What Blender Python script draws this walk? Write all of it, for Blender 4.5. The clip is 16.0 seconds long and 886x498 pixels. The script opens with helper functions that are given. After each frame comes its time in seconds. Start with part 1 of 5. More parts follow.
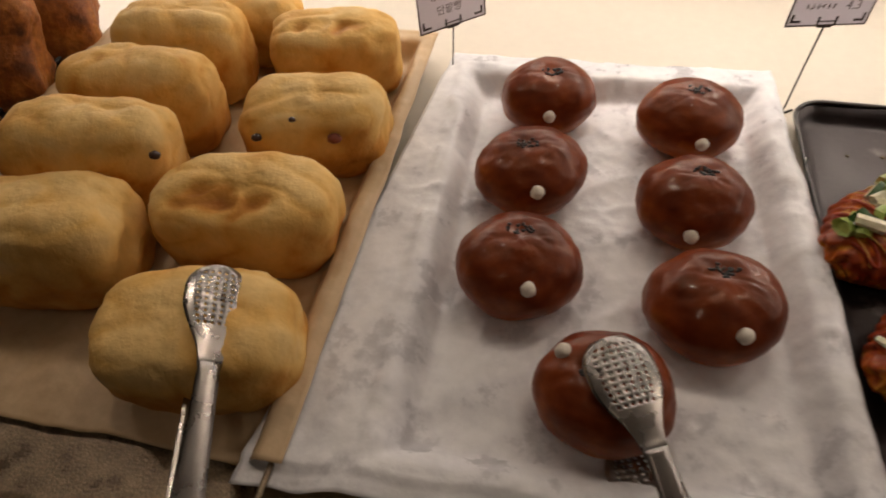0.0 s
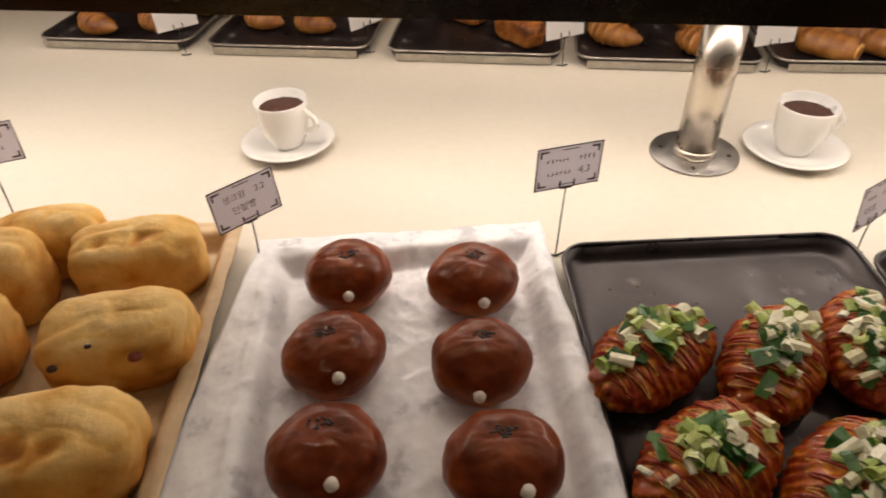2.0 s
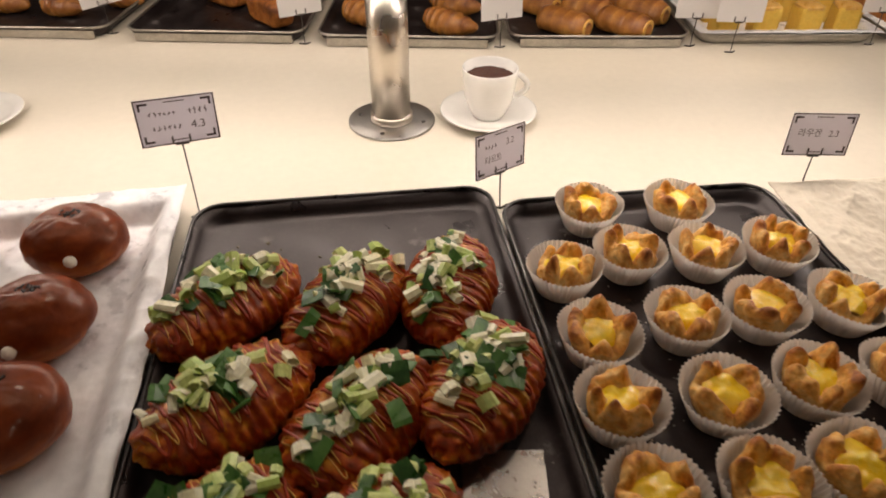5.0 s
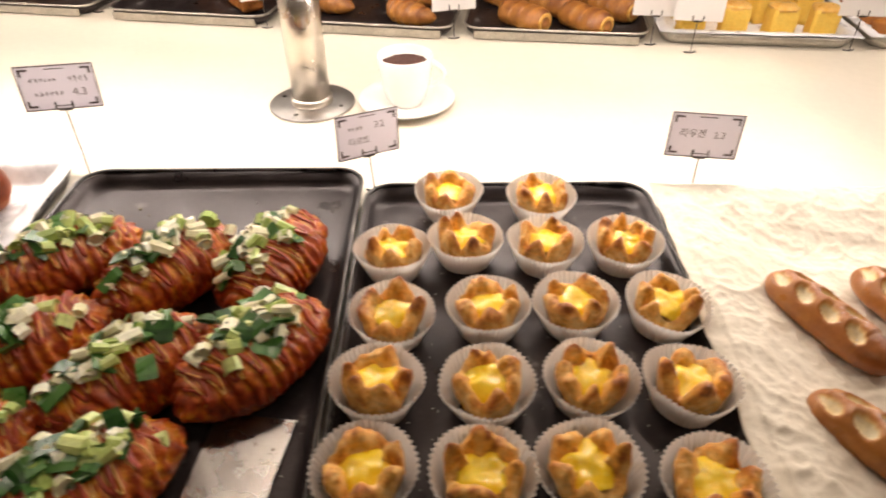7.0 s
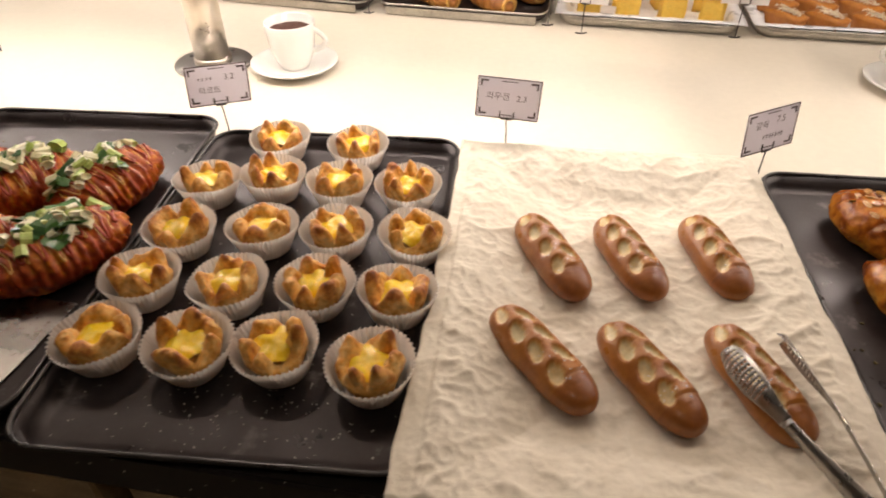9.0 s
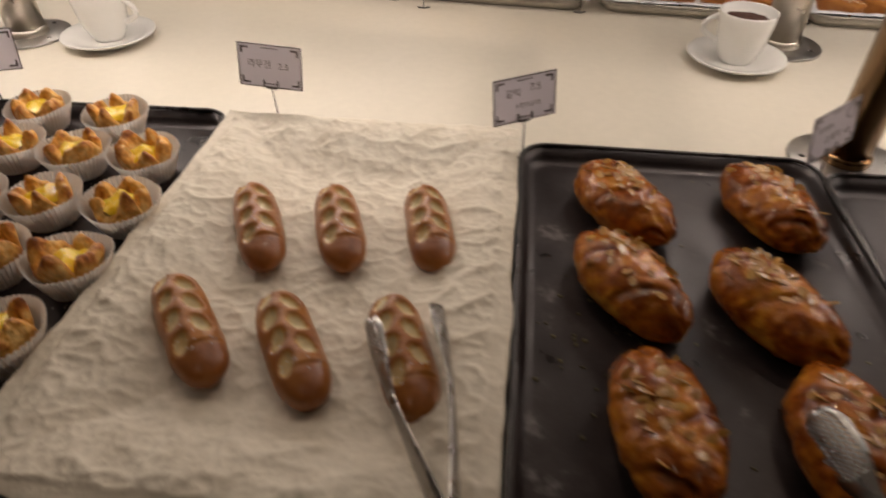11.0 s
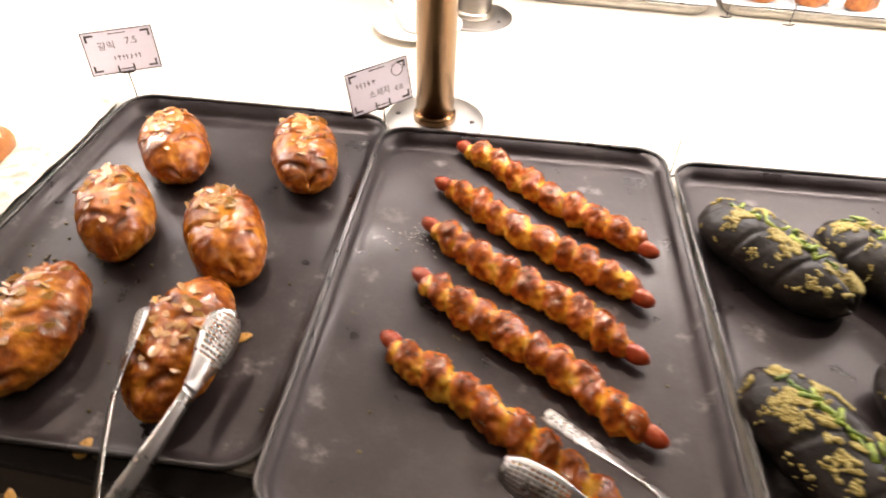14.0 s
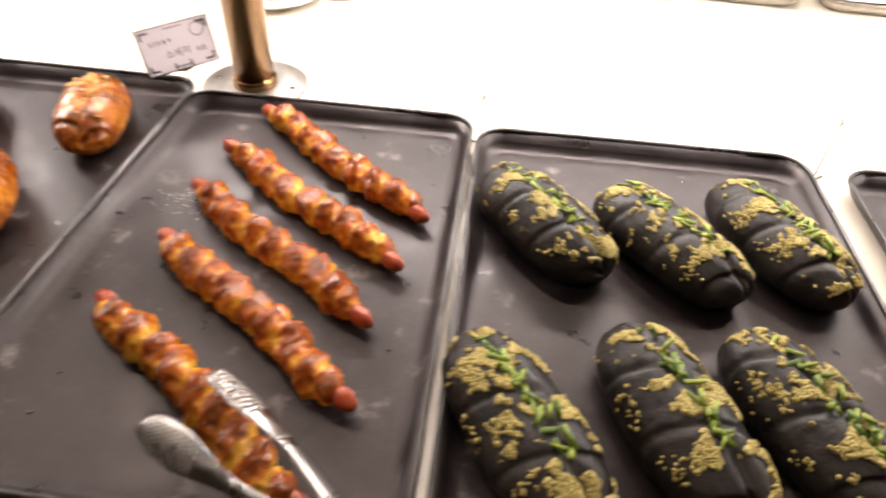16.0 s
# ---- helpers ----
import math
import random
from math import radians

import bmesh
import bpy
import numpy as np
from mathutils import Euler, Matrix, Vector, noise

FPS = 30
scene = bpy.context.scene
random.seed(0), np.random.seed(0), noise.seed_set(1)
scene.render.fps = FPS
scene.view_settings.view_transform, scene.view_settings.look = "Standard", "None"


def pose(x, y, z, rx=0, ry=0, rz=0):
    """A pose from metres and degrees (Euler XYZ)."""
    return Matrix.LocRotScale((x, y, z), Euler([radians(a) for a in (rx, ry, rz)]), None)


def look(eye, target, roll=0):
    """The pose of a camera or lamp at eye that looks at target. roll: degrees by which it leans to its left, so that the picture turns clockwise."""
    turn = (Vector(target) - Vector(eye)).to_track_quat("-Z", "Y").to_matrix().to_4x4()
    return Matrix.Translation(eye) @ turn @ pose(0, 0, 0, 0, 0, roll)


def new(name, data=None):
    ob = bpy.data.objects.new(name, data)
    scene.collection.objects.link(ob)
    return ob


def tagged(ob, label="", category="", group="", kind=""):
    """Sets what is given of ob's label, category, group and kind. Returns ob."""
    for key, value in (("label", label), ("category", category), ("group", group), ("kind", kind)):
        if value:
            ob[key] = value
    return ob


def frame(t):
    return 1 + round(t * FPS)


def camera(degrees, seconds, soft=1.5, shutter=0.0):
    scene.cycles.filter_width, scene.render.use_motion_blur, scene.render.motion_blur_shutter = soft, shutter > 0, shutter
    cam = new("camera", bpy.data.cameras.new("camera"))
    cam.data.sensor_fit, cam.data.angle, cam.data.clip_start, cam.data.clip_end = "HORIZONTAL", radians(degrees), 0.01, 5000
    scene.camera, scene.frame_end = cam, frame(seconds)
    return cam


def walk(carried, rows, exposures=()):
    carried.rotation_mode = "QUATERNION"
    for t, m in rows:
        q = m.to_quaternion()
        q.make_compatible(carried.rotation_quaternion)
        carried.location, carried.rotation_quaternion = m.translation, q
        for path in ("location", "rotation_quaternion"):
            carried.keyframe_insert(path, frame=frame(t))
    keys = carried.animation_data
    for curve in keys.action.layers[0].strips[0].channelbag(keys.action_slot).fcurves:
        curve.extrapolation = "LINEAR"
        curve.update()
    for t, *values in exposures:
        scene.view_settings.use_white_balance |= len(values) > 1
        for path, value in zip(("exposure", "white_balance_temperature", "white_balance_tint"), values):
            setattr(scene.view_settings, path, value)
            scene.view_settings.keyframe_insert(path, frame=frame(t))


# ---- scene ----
cam = camera(69.5, 16.0, soft=1.85, shutter=0.5)
PATH = [
    (0, (0.07, 0.0, 1.418), (-0.161, 1.288, -0.094), -3.6),
    (0.5, (0.116, -0.019, 1.452), (-0.077, 1.297, -0.041), -3.2),
    (1, (0.132, 0.004, 1.489), (0.078, 1.414, 0.072), -2.6),
    (1.5, (0.134, 0.02, 1.5), (0.183, 1.521, 0.179), -2.2),
    (2, (0.165, 0.02, 1.51), (0.301, 1.549, 0.228), -2.1),
    (2.5, (0.196, 0.006, 1.503), (0.435, 1.541, 0.242), -1.8),
    (3, (0.244, 0.009, 1.479), (0.624, 1.526, 0.231), -1.3),
    (3.5, (0.319, 0.023, 1.46), (0.732, 1.534, 0.217), -0.9),
    (4, (0.429, 0.028, 1.439), (0.858, 1.534, 0.196), -0.3),
    (4.2, (0.468, 0.017, 1.43), (0.901, 1.519, 0.183), 0.0),
    (6.3, (0.705, -0.194, 1.438), (0.816, 1.359, 0.183), -0.6),
    (6.5, (0.741, -0.181, 1.436), (0.845, 1.372, 0.18), -0.8),
    (7, (0.853, -0.141, 1.419), (0.97, 1.414, 0.167), -0.5),
    (7.5, (0.951, -0.192, 1.412), (1.049, 1.359, 0.153), -0.1),
    (8, (1.024, -0.293, 1.434), (1.035, 1.261, 0.176), 0.1),
    (8.2, (1.059, -0.32, 1.438), (1.045, 1.235, 0.181), -0.0),
    (10.5, (1.404, -0.209, 1.397), (1.391, 1.307, 0.092), -0.2),
    (11, (1.524, -0.276, 1.388), (1.51, 1.255, 0.101), 0.2),
    (11.5, (1.623, -0.35, 1.416), (1.64, 1.171, 0.118), 0.8),
    (12, (1.665, -0.373, 1.431), (1.691, 1.145, 0.129), 1.1),
    (12.5, (1.734, -0.348, 1.405), (1.78, 1.161, 0.094), 1.3),
    (13, (1.84, -0.282, 1.384), (1.904, 1.225, 0.071), 1.7),
    (13.5, (1.972, -0.29, 1.379), (2.05, 1.209, 0.057), 2.1),
    (14, (2.102, -0.367, 1.407), (2.108, 1.13, 0.08), 2.2),
    (14.5, (2.167, -0.404, 1.429), (2.154, 1.093, 0.103), 2.5),
    (15, (2.202, -0.421, 1.418), (2.194, 1.076, 0.091), 2.7),
    (15.5, (2.256, -0.413, 1.406), (2.247, 1.084, 0.079), 2.7),
    (16, (2.367, -0.362, 1.37), (2.384, 1.123, 0.03), 3.1),
]
EXPOSURES = [(0.0, -0.72, 6500, 10), (1.0, -0.30, 6500, 10), (2.0, -0.68, 6500, 10), (2.5, -1.28, 6500, 10), (3.0, -1.42, 6550, 10), (3.5, -1.48, 6550, 10), (4.2, -1.28, 6550, 10), (6.3, 0.22, 6350, 10), (8.2, 0.22, 6350, 10),
             (10.3, -0.80, 6350, 10), (11.2, -0.92, 6350, 10), (11.6, -0.68, 6300, 10), (12.0, 0.10, 6200, 10), (12.5, 0.60, 6100, 10), (13.0, 0.78, 6000, 10), (14.5, 1.30, 6000, 10), (16.0, 1.17, 6000, 10)]
walk(cam, [(t, look(eye, target, roll)) for t, eye, target, roll in PATH], EXPOSURES)

# ---- world, lamps ----
TOP = 0.90
world = bpy.data.worlds.new("room_world")
scene.world = world
world.use_nodes = True
world.node_tree.nodes["Background"].inputs[0].default_value = (0.9, 0.75, 0.6, 1)
world.node_tree.nodes["Background"].inputs[1].default_value = 0.02

WARM = (1.0, 0.86, 0.745)


def area_lamp(name, place, target, sx, sy, watts, color=WARM):
    data = bpy.data.lights.new(name, "AREA")
    data.shape, data.size, data.size_y, data.energy, data.color = "RECTANGLE", sx, sy, watts, color
    ob = new(name, data)
    ob.matrix_world = look(place, target)
    return ob


def shelf_y(x):
    return 0.785 - 0.25 * (x - 0.62)


def rough_line(x):
    return 0.07 - 0.16 * (x - 0.73)


STRIP_W = 6.5
CEIL_W = 0.235

# ---- materials ----


def mat(name, stops, scale=12.0, rough=0.5, bump=0.15, fine=220.0, metal=0.0, coat=0.0, spec=0.5, bake=0.0, contrast=0.16,
        alpha=1.0, trans=0.0, sss=0.0, stretch=(1, 1, 1), dist=0.0006, per_object=0.0, rough_var=0.1, sheen=0.0, tint=(1.0, 1.0, 1.0)):
    """A node material: broad noise through a ramp (mixed with the mesh's own bake value), fine mottling, bump, varied gloss."""
    m = bpy.data.materials.new(name)
    m.use_nodes = True
    nt = m.node_tree
    n, link = nt.nodes, nt.links.new
    bsdf = n["Principled BSDF"]
    co = n.new("ShaderNodeTexCoord")
    mp = n.new("ShaderNodeMapping")
    mp.inputs["Scale"].default_value = stretch
    link(co.outputs["Object"], mp.inputs[0])
    big = n.new("ShaderNodeTexNoise")
    big.inputs["Scale"].default_value, big.inputs["Detail"].default_value = scale, 6
    big.inputs["Roughness"].default_value = 0.62
    link(mp.outputs[0], big.inputs["Vector"])
    fac = big.outputs[0]
    if bake:
        wide = n.new("ShaderNodeMapRange")
        wide.inputs[1].default_value, wide.inputs[2].default_value = 0.30, 0.70
        link(fac, wide.inputs[0])
        fac = wide.outputs[0]
    if per_object:
        info = n.new("ShaderNodeObjectInfo")
        add = n.new("ShaderNodeMath")
        add.operation = "MULTIPLY_ADD"
        link(info.outputs["Random"], add.inputs[0])
        add.inputs[1].default_value = per_object
        link(fac, add.inputs[2])
        sub = n.new("ShaderNodeMath")
        sub.operation = "SUBTRACT"
        link(add.outputs[0], sub.inputs[0])
        sub.inputs[1].default_value = per_object / 2
        fac = sub.outputs[0]
    if bake:
        att = n.new("ShaderNodeAttribute")
        att.attribute_name = "bake"
        mx = n.new("ShaderNodeMix")
        mx.inputs[0].default_value = bake
        link(fac, mx.inputs[2])
        link(att.outputs["Fac"], mx.inputs[3])
        fac = mx.outputs[0]
    ramp = n.new("ShaderNodeValToRGB")
    el = ramp.color_ramp.elements
    while len(el) < len(stops):
        el.new(0.5)
    for e, (p, c) in zip(el, stops):
        e.position, e.color = p, (*c, 1)
    link(fac, ramp.inputs[0])
    small = n.new("ShaderNodeTexNoise")
    small.inputs["Scale"].default_value, small.inputs["Detail"].default_value = fine, 5
    link(mp.outputs[0], small.inputs["Vector"])
    vary = n.new("ShaderNodeMapRange")
    vary.inputs[1].default_value, vary.inputs[2].default_value = 0.25, 0.75
    vary.inputs[3].default_value, vary.inputs[4].default_value = 1 - contrast, 1 + contrast
    link(small.outputs[0], vary.inputs[0])
    mul = n.new("ShaderNodeVectorMath")
    mul.operation = "SCALE"
    link(ramp.outputs[0], mul.inputs[0])
    link(vary.outputs[0], mul.inputs["Scale"])
    link(mul.outputs[0], bsdf.inputs["Base Color"])
    rr = n.new("ShaderNodeMapRange")
    rr.inputs[1].default_value, rr.inputs[2].default_value = 0.3, 0.7
    rr.inputs[3].default_value, rr.inputs[4].default_value = max(0.02, rough - rough_var), min(1, rough + rough_var)
    link(big.outputs[0], rr.inputs[0])
    link(rr.outputs[0], bsdf.inputs["Roughness"])
    if bump:
        b = n.new("ShaderNodeBump")
        b.inputs["Strength"].default_value, b.inputs["Distance"].default_value = bump, dist
        link(small.outputs[0], b.inputs["Height"])
        link(b.outputs[0], bsdf.inputs["Normal"])
    bsdf.inputs["Metallic"].default_value = metal
    bsdf.inputs["Coat Weight"].default_value = coat
    bsdf.inputs["Coat Roughness"].default_value = 0.11
    bsdf.inputs["Specular IOR Level"].default_value = spec
    bsdf.inputs["Specular Tint"].default_value = (*tint, 1)
    bsdf.inputs["Coat Tint"].default_value = (*tint, 1)
    bsdf.inputs["Transmission Weight"].default_value = trans
    bsdf.inputs["Alpha"].default_value = alpha
    if sss:
        bsdf.inputs["Subsurface Weight"].default_value = sss
        bsdf.inputs["Subsurface Radius"].default_value = (0.006, 0.004, 0.002)
        bsdf.inputs["Subsurface Scale"].default_value = 1.0
    return m


def glow(name, color, strength):
    m = bpy.data.materials.new(name)
    m.use_nodes = True
    bsdf = m.node_tree.nodes["Principled BSDF"]
    bsdf.inputs["Base Color"].default_value = (0.8, 0.8, 0.8, 1)
    bsdf.inputs["Emission Color"].default_value = (*color, 1)
    bsdf.inputs["Emission Strength"].default_value = strength
    return m


M = {}
M["counter"] = mat("cream_stone", [(0.2, (0.655, 0.595, 0.49)), (0.5, (0.69, 0.63, 0.53)), (0.85, (0.725, 0.665, 0.575))], 2.4, 0.31, 0.04, 60, contrast=0.03, rough_var=0.02)
M["fascia"] = mat("black_edge_laminate", [(0.3, (0.018, 0.014, 0.012)), (0.7, (0.035, 0.028, 0.024))], 6, 0.35, 0.05, 300)
M["panel"] = mat("tan_wood_panel", [(0.25, (0.32, 0.24, 0.12)), (0.5, (0.48, 0.38, 0.21)), (0.8, (0.60, 0.50, 0.32))], 9, 0.55, 0.3, 160, stretch=(1, 6, 6), contrast=0.25)
M["floor"] = mat("dull_floor_tile", [(0.3, (0.16, 0.12, 0.09)), (0.7, (0.26, 0.21, 0.16))], 4, 0.4, 0.1, 120)
M["wall"] = mat("dark_wood_wall", [(0.25, (0.09, 0.05, 0.028)), (0.6, (0.17, 0.10, 0.055)), (0.85, (0.24, 0.15, 0.08))], 2.5, 0.5, 0.2, 60, stretch=(3, 3, 0.4), contrast=0.25)
M["ceiling"] = mat("dim_ceiling_paint", [(0.3, (0.30, 0.27, 0.24)), (0.7, (0.38, 0.35, 0.31))], 2, 0.8, 0.1, 80)
M["shelf"] = mat("black_gloss_shelf", [(0.3, (0.012, 0.009, 0.008)), (0.7, (0.022, 0.017, 0.015))], 5, 0.22, 0.03, 200)
M["tray"] = mat("dark_tray_coating", [(0.25, (0.0085, 0.0062, 0.0064)), (0.50, (0.016, 0.0118, 0.0122)), (0.61, (0.030, 0.024, 0.0245)), (0.70, (0.16, 0.145, 0.14))], 15, 0.40, 0.12, 260, spec=0.34, contrast=0.25, rough_var=0.18, tint=(1.0, 0.90, 0.88))
M["rim"] = mat("worn_dark_rim", [(0.3, (0.03, 0.028, 0.028)), (0.6, (0.07, 0.065, 0.062)), (0.85, (0.22, 0.20, 0.18))], 30, 0.33, 0.1, 300, metal=0.55)
M["patina"] = mat("brown_tray_patina", [(0.25, (0.09, 0.062, 0.038)), (0.5, (0.20, 0.15, 0.095)), (0.75, (0.36, 0.29, 0.20))], 40, 0.33, 0.5, 420, metal=0.5, contrast=0.4, dist=0.001)
M["silver"] = mat("worn_aluminium", [(0.3, (0.36, 0.335, 0.295)), (0.7, (0.56, 0.53, 0.47))], 25, 0.40, 0.08, 300, metal=0.9)
M["steel"] = mat("brushed_steel", [(0.3, (0.29, 0.27, 0.255)), (0.7, (0.42, 0.40, 0.375))], 20, 0.28, 0.0, 400, metal=1.0, contrast=0.04, rough_var=0.05)
M["chrome"] = mat("polished_steel_pole", [(0.3, (0.62, 0.56, 0.48)), (0.7, (0.70, 0.64, 0.56))], 8, 0.29, 0.0, 120, metal=1.0, contrast=0.03, rough_var=0.03)
# Steel; the brown room mirrored in it is put into colour and streaks.
M["mirroring_pole"] = mat("steel_pole_painted_reflection", [(0.3, (0.22, 0.125, 0.055)), (0.7, (0.34, 0.21, 0.10))], 5, 0.22, 0.0, 120, metal=1.0, contrast=0.1, stretch=(6, 6, 0.3), rough_var=0.05)
M["plate"] = mat("satin_steel_plate", [(0.3, (0.34, 0.32, 0.30)), (0.7, (0.46, 0.44, 0.41))], 30, 0.36, 0.08, 400, metal=0.95, contrast=0.1)
M["white_paper"] = mat("greaseproof_paper_white", [(0.36, (0.58, 0.58, 0.61)), (0.45, (0.74, 0.74, 0.77)), (0.56, (0.81, 0.81, 0.83)), (0.8, (0.86, 0.86, 0.87))], 19, 0.34, 0.35, 90, contrast=0.05, rough_var=0.16, dist=0.002)
M["tan_paper"] = mat("baking_paper_tan", [(0.25, (0.42, 0.29, 0.15)), (0.55, (0.56, 0.41, 0.24)), (0.8, (0.66, 0.51, 0.32))], 10, 0.5, 0.3, 110, contrast=0.06, dist=0.0012)
M["cream_paper"] = mat("crumpled_paper_cream", [(0.25, (0.55, 0.48, 0.37)), (0.5, (0.67, 0.60, 0.49)), (0.8, (0.75, 0.69, 0.58))], 20, 0.6, 0.7, 75, contrast=0.06, dist=0.002)
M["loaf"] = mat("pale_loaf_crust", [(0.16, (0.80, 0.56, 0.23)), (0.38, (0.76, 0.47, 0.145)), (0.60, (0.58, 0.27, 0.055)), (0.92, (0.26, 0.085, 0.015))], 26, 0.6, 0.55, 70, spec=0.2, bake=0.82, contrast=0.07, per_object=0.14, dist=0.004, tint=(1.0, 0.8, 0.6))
M["rustic"] = mat("rustic_brown_crust", [(0.2, (0.50, 0.20, 0.04)), (0.5, (0.34, 0.11, 0.020)), (0.8, (0.13, 0.04, 0.010))], 28, 0.5, 0.7, 130, bake=0.3, contrast=0.3, dist=0.003)
M["bun"] = mat("glossy_brown_bun_crust", [(0.1, (0.36, 0.105, 0.020)), (0.4, (0.21, 0.043, 0.010)), (0.7, (0.12, 0.021, 0.006)), (0.95, (0.045, 0.009, 0.004))], 24, 0.38, 0.4, 90, spec=0.30, bake=0.66, contrast=0.18, coat=0.12, per_object=0.12, dist=0.0014, tint=(1.0, 0.70, 0.50))
M["sesame"] = mat("black_sesame", [(0.3, (0.008, 0.007, 0.007)), (0.7, (0.025, 0.022, 0.02))], 100, 0.4, 0.0, 900)
M["sugar"] = mat("white_icing_dot", [(0.3, (0.70, 0.64, 0.54)), (0.7, (0.80, 0.75, 0.66))], 60, 0.6, 0.3, 500)
M["raisin"] = mat("raisin_skin", [(0.3, (0.012, 0.008, 0.01)), (0.7, (0.06, 0.02, 0.015))], 100, 0.35, 0.3, 400)
M["cherry"] = mat("dried_cranberry", [(0.3, (0.12, 0.02, 0.01)), (0.7, (0.25, 0.06, 0.03))], 100, 0.4, 0.3, 400)
M["sausage_bread"] = mat("saucy_bread_crust", [(0.12, (0.62, 0.27, 0.025)), (0.30, (0.44, 0.105, 0.010)), (0.50, (0.28, 0.034, 0.007)), (0.9, (0.09, 0.011, 0.004))], 60, 0.36, 0.6, 170, bake=0.62, contrast=0.3, coat=0.2, dist=0.0024, tint=(1.0, 0.8, 0.6))
M["ketchup"] = mat("baked_ketchup", [(0.3, (0.24, 0.022, 0.010)), (0.7, (0.42, 0.06, 0.018))], 90, 0.36, 0.4, 300, coat=0.15, contrast=0.3)
M["mayo"] = mat("baked_mayonnaise", [(0.3, (0.70, 0.36, 0.06)), (0.7, (0.78, 0.50, 0.15))], 70, 0.32, 0.2, 400, coat=0.3)
M["onion_white"] = mat("spring_onion_white", [(0.3, (0.68, 0.64, 0.40)), (0.6, (0.78, 0.76, 0.58))], 120, 0.35, 0.1, 400, sss=0.1, per_object=0.5)
M["onion_pale"] = mat("spring_onion_pale_green", [(0.3, (0.34, 0.46, 0.10)), (0.7, (0.58, 0.64, 0.24))], 120, 0.35, 0.1, 400, sss=0.1, per_object=0.5)
M["onion_green"] = mat("spring_onion_dark_green", [(0.3, (0.018, 0.07, 0.012)), (0.7, (0.07, 0.18, 0.03))], 100, 0.32, 0.1, 400, per_object=0.5)
M["cup_paper"] = mat("tart_cup_paper", [(0.3, (0.74, 0.70, 0.67)), (0.7, (0.82, 0.79, 0.76))], 40, 0.6, 0.1, 300, sss=0.0, contrast=0.05)
M["pastry"] = mat("tart_pastry", [(0.14, (0.80, 0.52, 0.18)), (0.36, (0.70, 0.35, 0.065)), (0.58, (0.44, 0.145, 0.020)), (0.85, (0.12, 0.026, 0.006))], 70, 0.48, 0.8, 170, bake=0.5, contrast=0.25, coat=0.06, dist=0.0026)
M["custard"] = mat("yellow_custard", [(0.3, (0.84, 0.52, 0.012)), (0.7, (0.90, 0.68, 0.04))], 60, 0.28, 0.12, 200, coat=0.2, sss=0.15, contrast=0.08)
M["pretzel"] = mat("pretzel_crust", [(0.08, (0.68, 0.58, 0.33)), (0.26, (0.60, 0.38, 0.13)), (0.42, (0.42, 0.165, 0.028)), (0.72, (0.28, 0.090, 0.016)), (0.95, (0.15, 0.04, 0.012))], 34, 0.34, 0.35, 160, bake=0.78, contrast=0.14, coat=0.2, dist=0.001)
M["salt"] = mat("salt_grain", [(0.3, (0.75, 0.72, 0.66)), (0.7, (0.82, 0.8, 0.76))], 60, 0.35, 0.0, 400)
M["almond_bread"] = mat("glazed_brioche_crust", [(0.12, (0.60, 0.29, 0.035)), (0.34, (0.42, 0.150, 0.015)), (0.56, (0.22, 0.055, 0.007)), (0.88, (0.05, 0.011, 0.003))], 40, 0.22, 0.6, 110, spec=0.42, bake=0.76, contrast=0.22, coat=0.32, per_object=0.12, dist=0.003, tint=(1.0, 0.78, 0.50))
M["almond"] = mat("toasted_almond_slice", [(0.3, (0.36, 0.17, 0.026)), (0.7, (0.54, 0.30, 0.065))], 90, 0.32, 0.1, 400, coat=0.15, per_object=0.5)
M["stick_bread"] = mat("twisted_dough_crust", [(0.10, (0.68, 0.38, 0.036)), (0.26, (0.54, 0.21, 0.018)), (0.48, (0.36, 0.088, 0.011)), (0.86, (0.13, 0.024, 0.005))], 60, 0.21, 0.6, 120, spec=0.45, bake=0.8, contrast=0.28, coat=0.22, dist=0.0028, tint=(1.0, 0.82, 0.56))
M["wiener"] = mat("roasted_sausage", [(0.3, (0.20, 0.028, 0.010)), (0.7, (0.34, 0.060, 0.020))], 50, 0.28, 0.2, 300, coat=0.2, tint=(1.0, 0.75, 0.55))
M["herb"] = mat("dried_herb_flakes", [(0.3, (0.05, 0.035, 0.01)), (0.7, (0.13, 0.10, 0.03))], 90, 0.7, 0.2, 400)
M["black_bread"] = mat("squid_ink_crust", [(0.2, (0.0085, 0.0062, 0.0055)), (0.5, (0.015, 0.0115, 0.0098)), (0.8, (0.030, 0.023, 0.019))], 30, 0.42, 0.7, 160, spec=0.27, contrast=0.25, coat=0.0, bake=0.2, dist=0.0014)
M["crumb"] = mat("golden_cheese_crumb", [(0.2, (0.18, 0.125, 0.022)), (0.5, (0.38, 0.30, 0.075)), (0.8, (0.60, 0.53, 0.24))], 220, 0.6, 0.5, 600, contrast=0.35)
M["parsley"] = mat("parsley_green", [(0.3, (0.075, 0.13, 0.010)), (0.7, (0.30, 0.37, 0.035))], 120, 0.45, 0.2, 500, per_object=0.4)
M["porcelain"] = mat("white_porcelain", [(0.3, (0.78, 0.76, 0.72)), (0.7, (0.82, 0.80, 0.76))], 12, 0.14, 0.02, 60, coat=0.4, contrast=0.015, rough_var=0.04)
M["coffee"] = mat("ground_coffee", [(0.3, (0.034, 0.010, 0.005)), (0.7, (0.085, 0.028, 0.014))], 200, 0.9, 0.9, 900, contrast=0.4, dist=0.001)
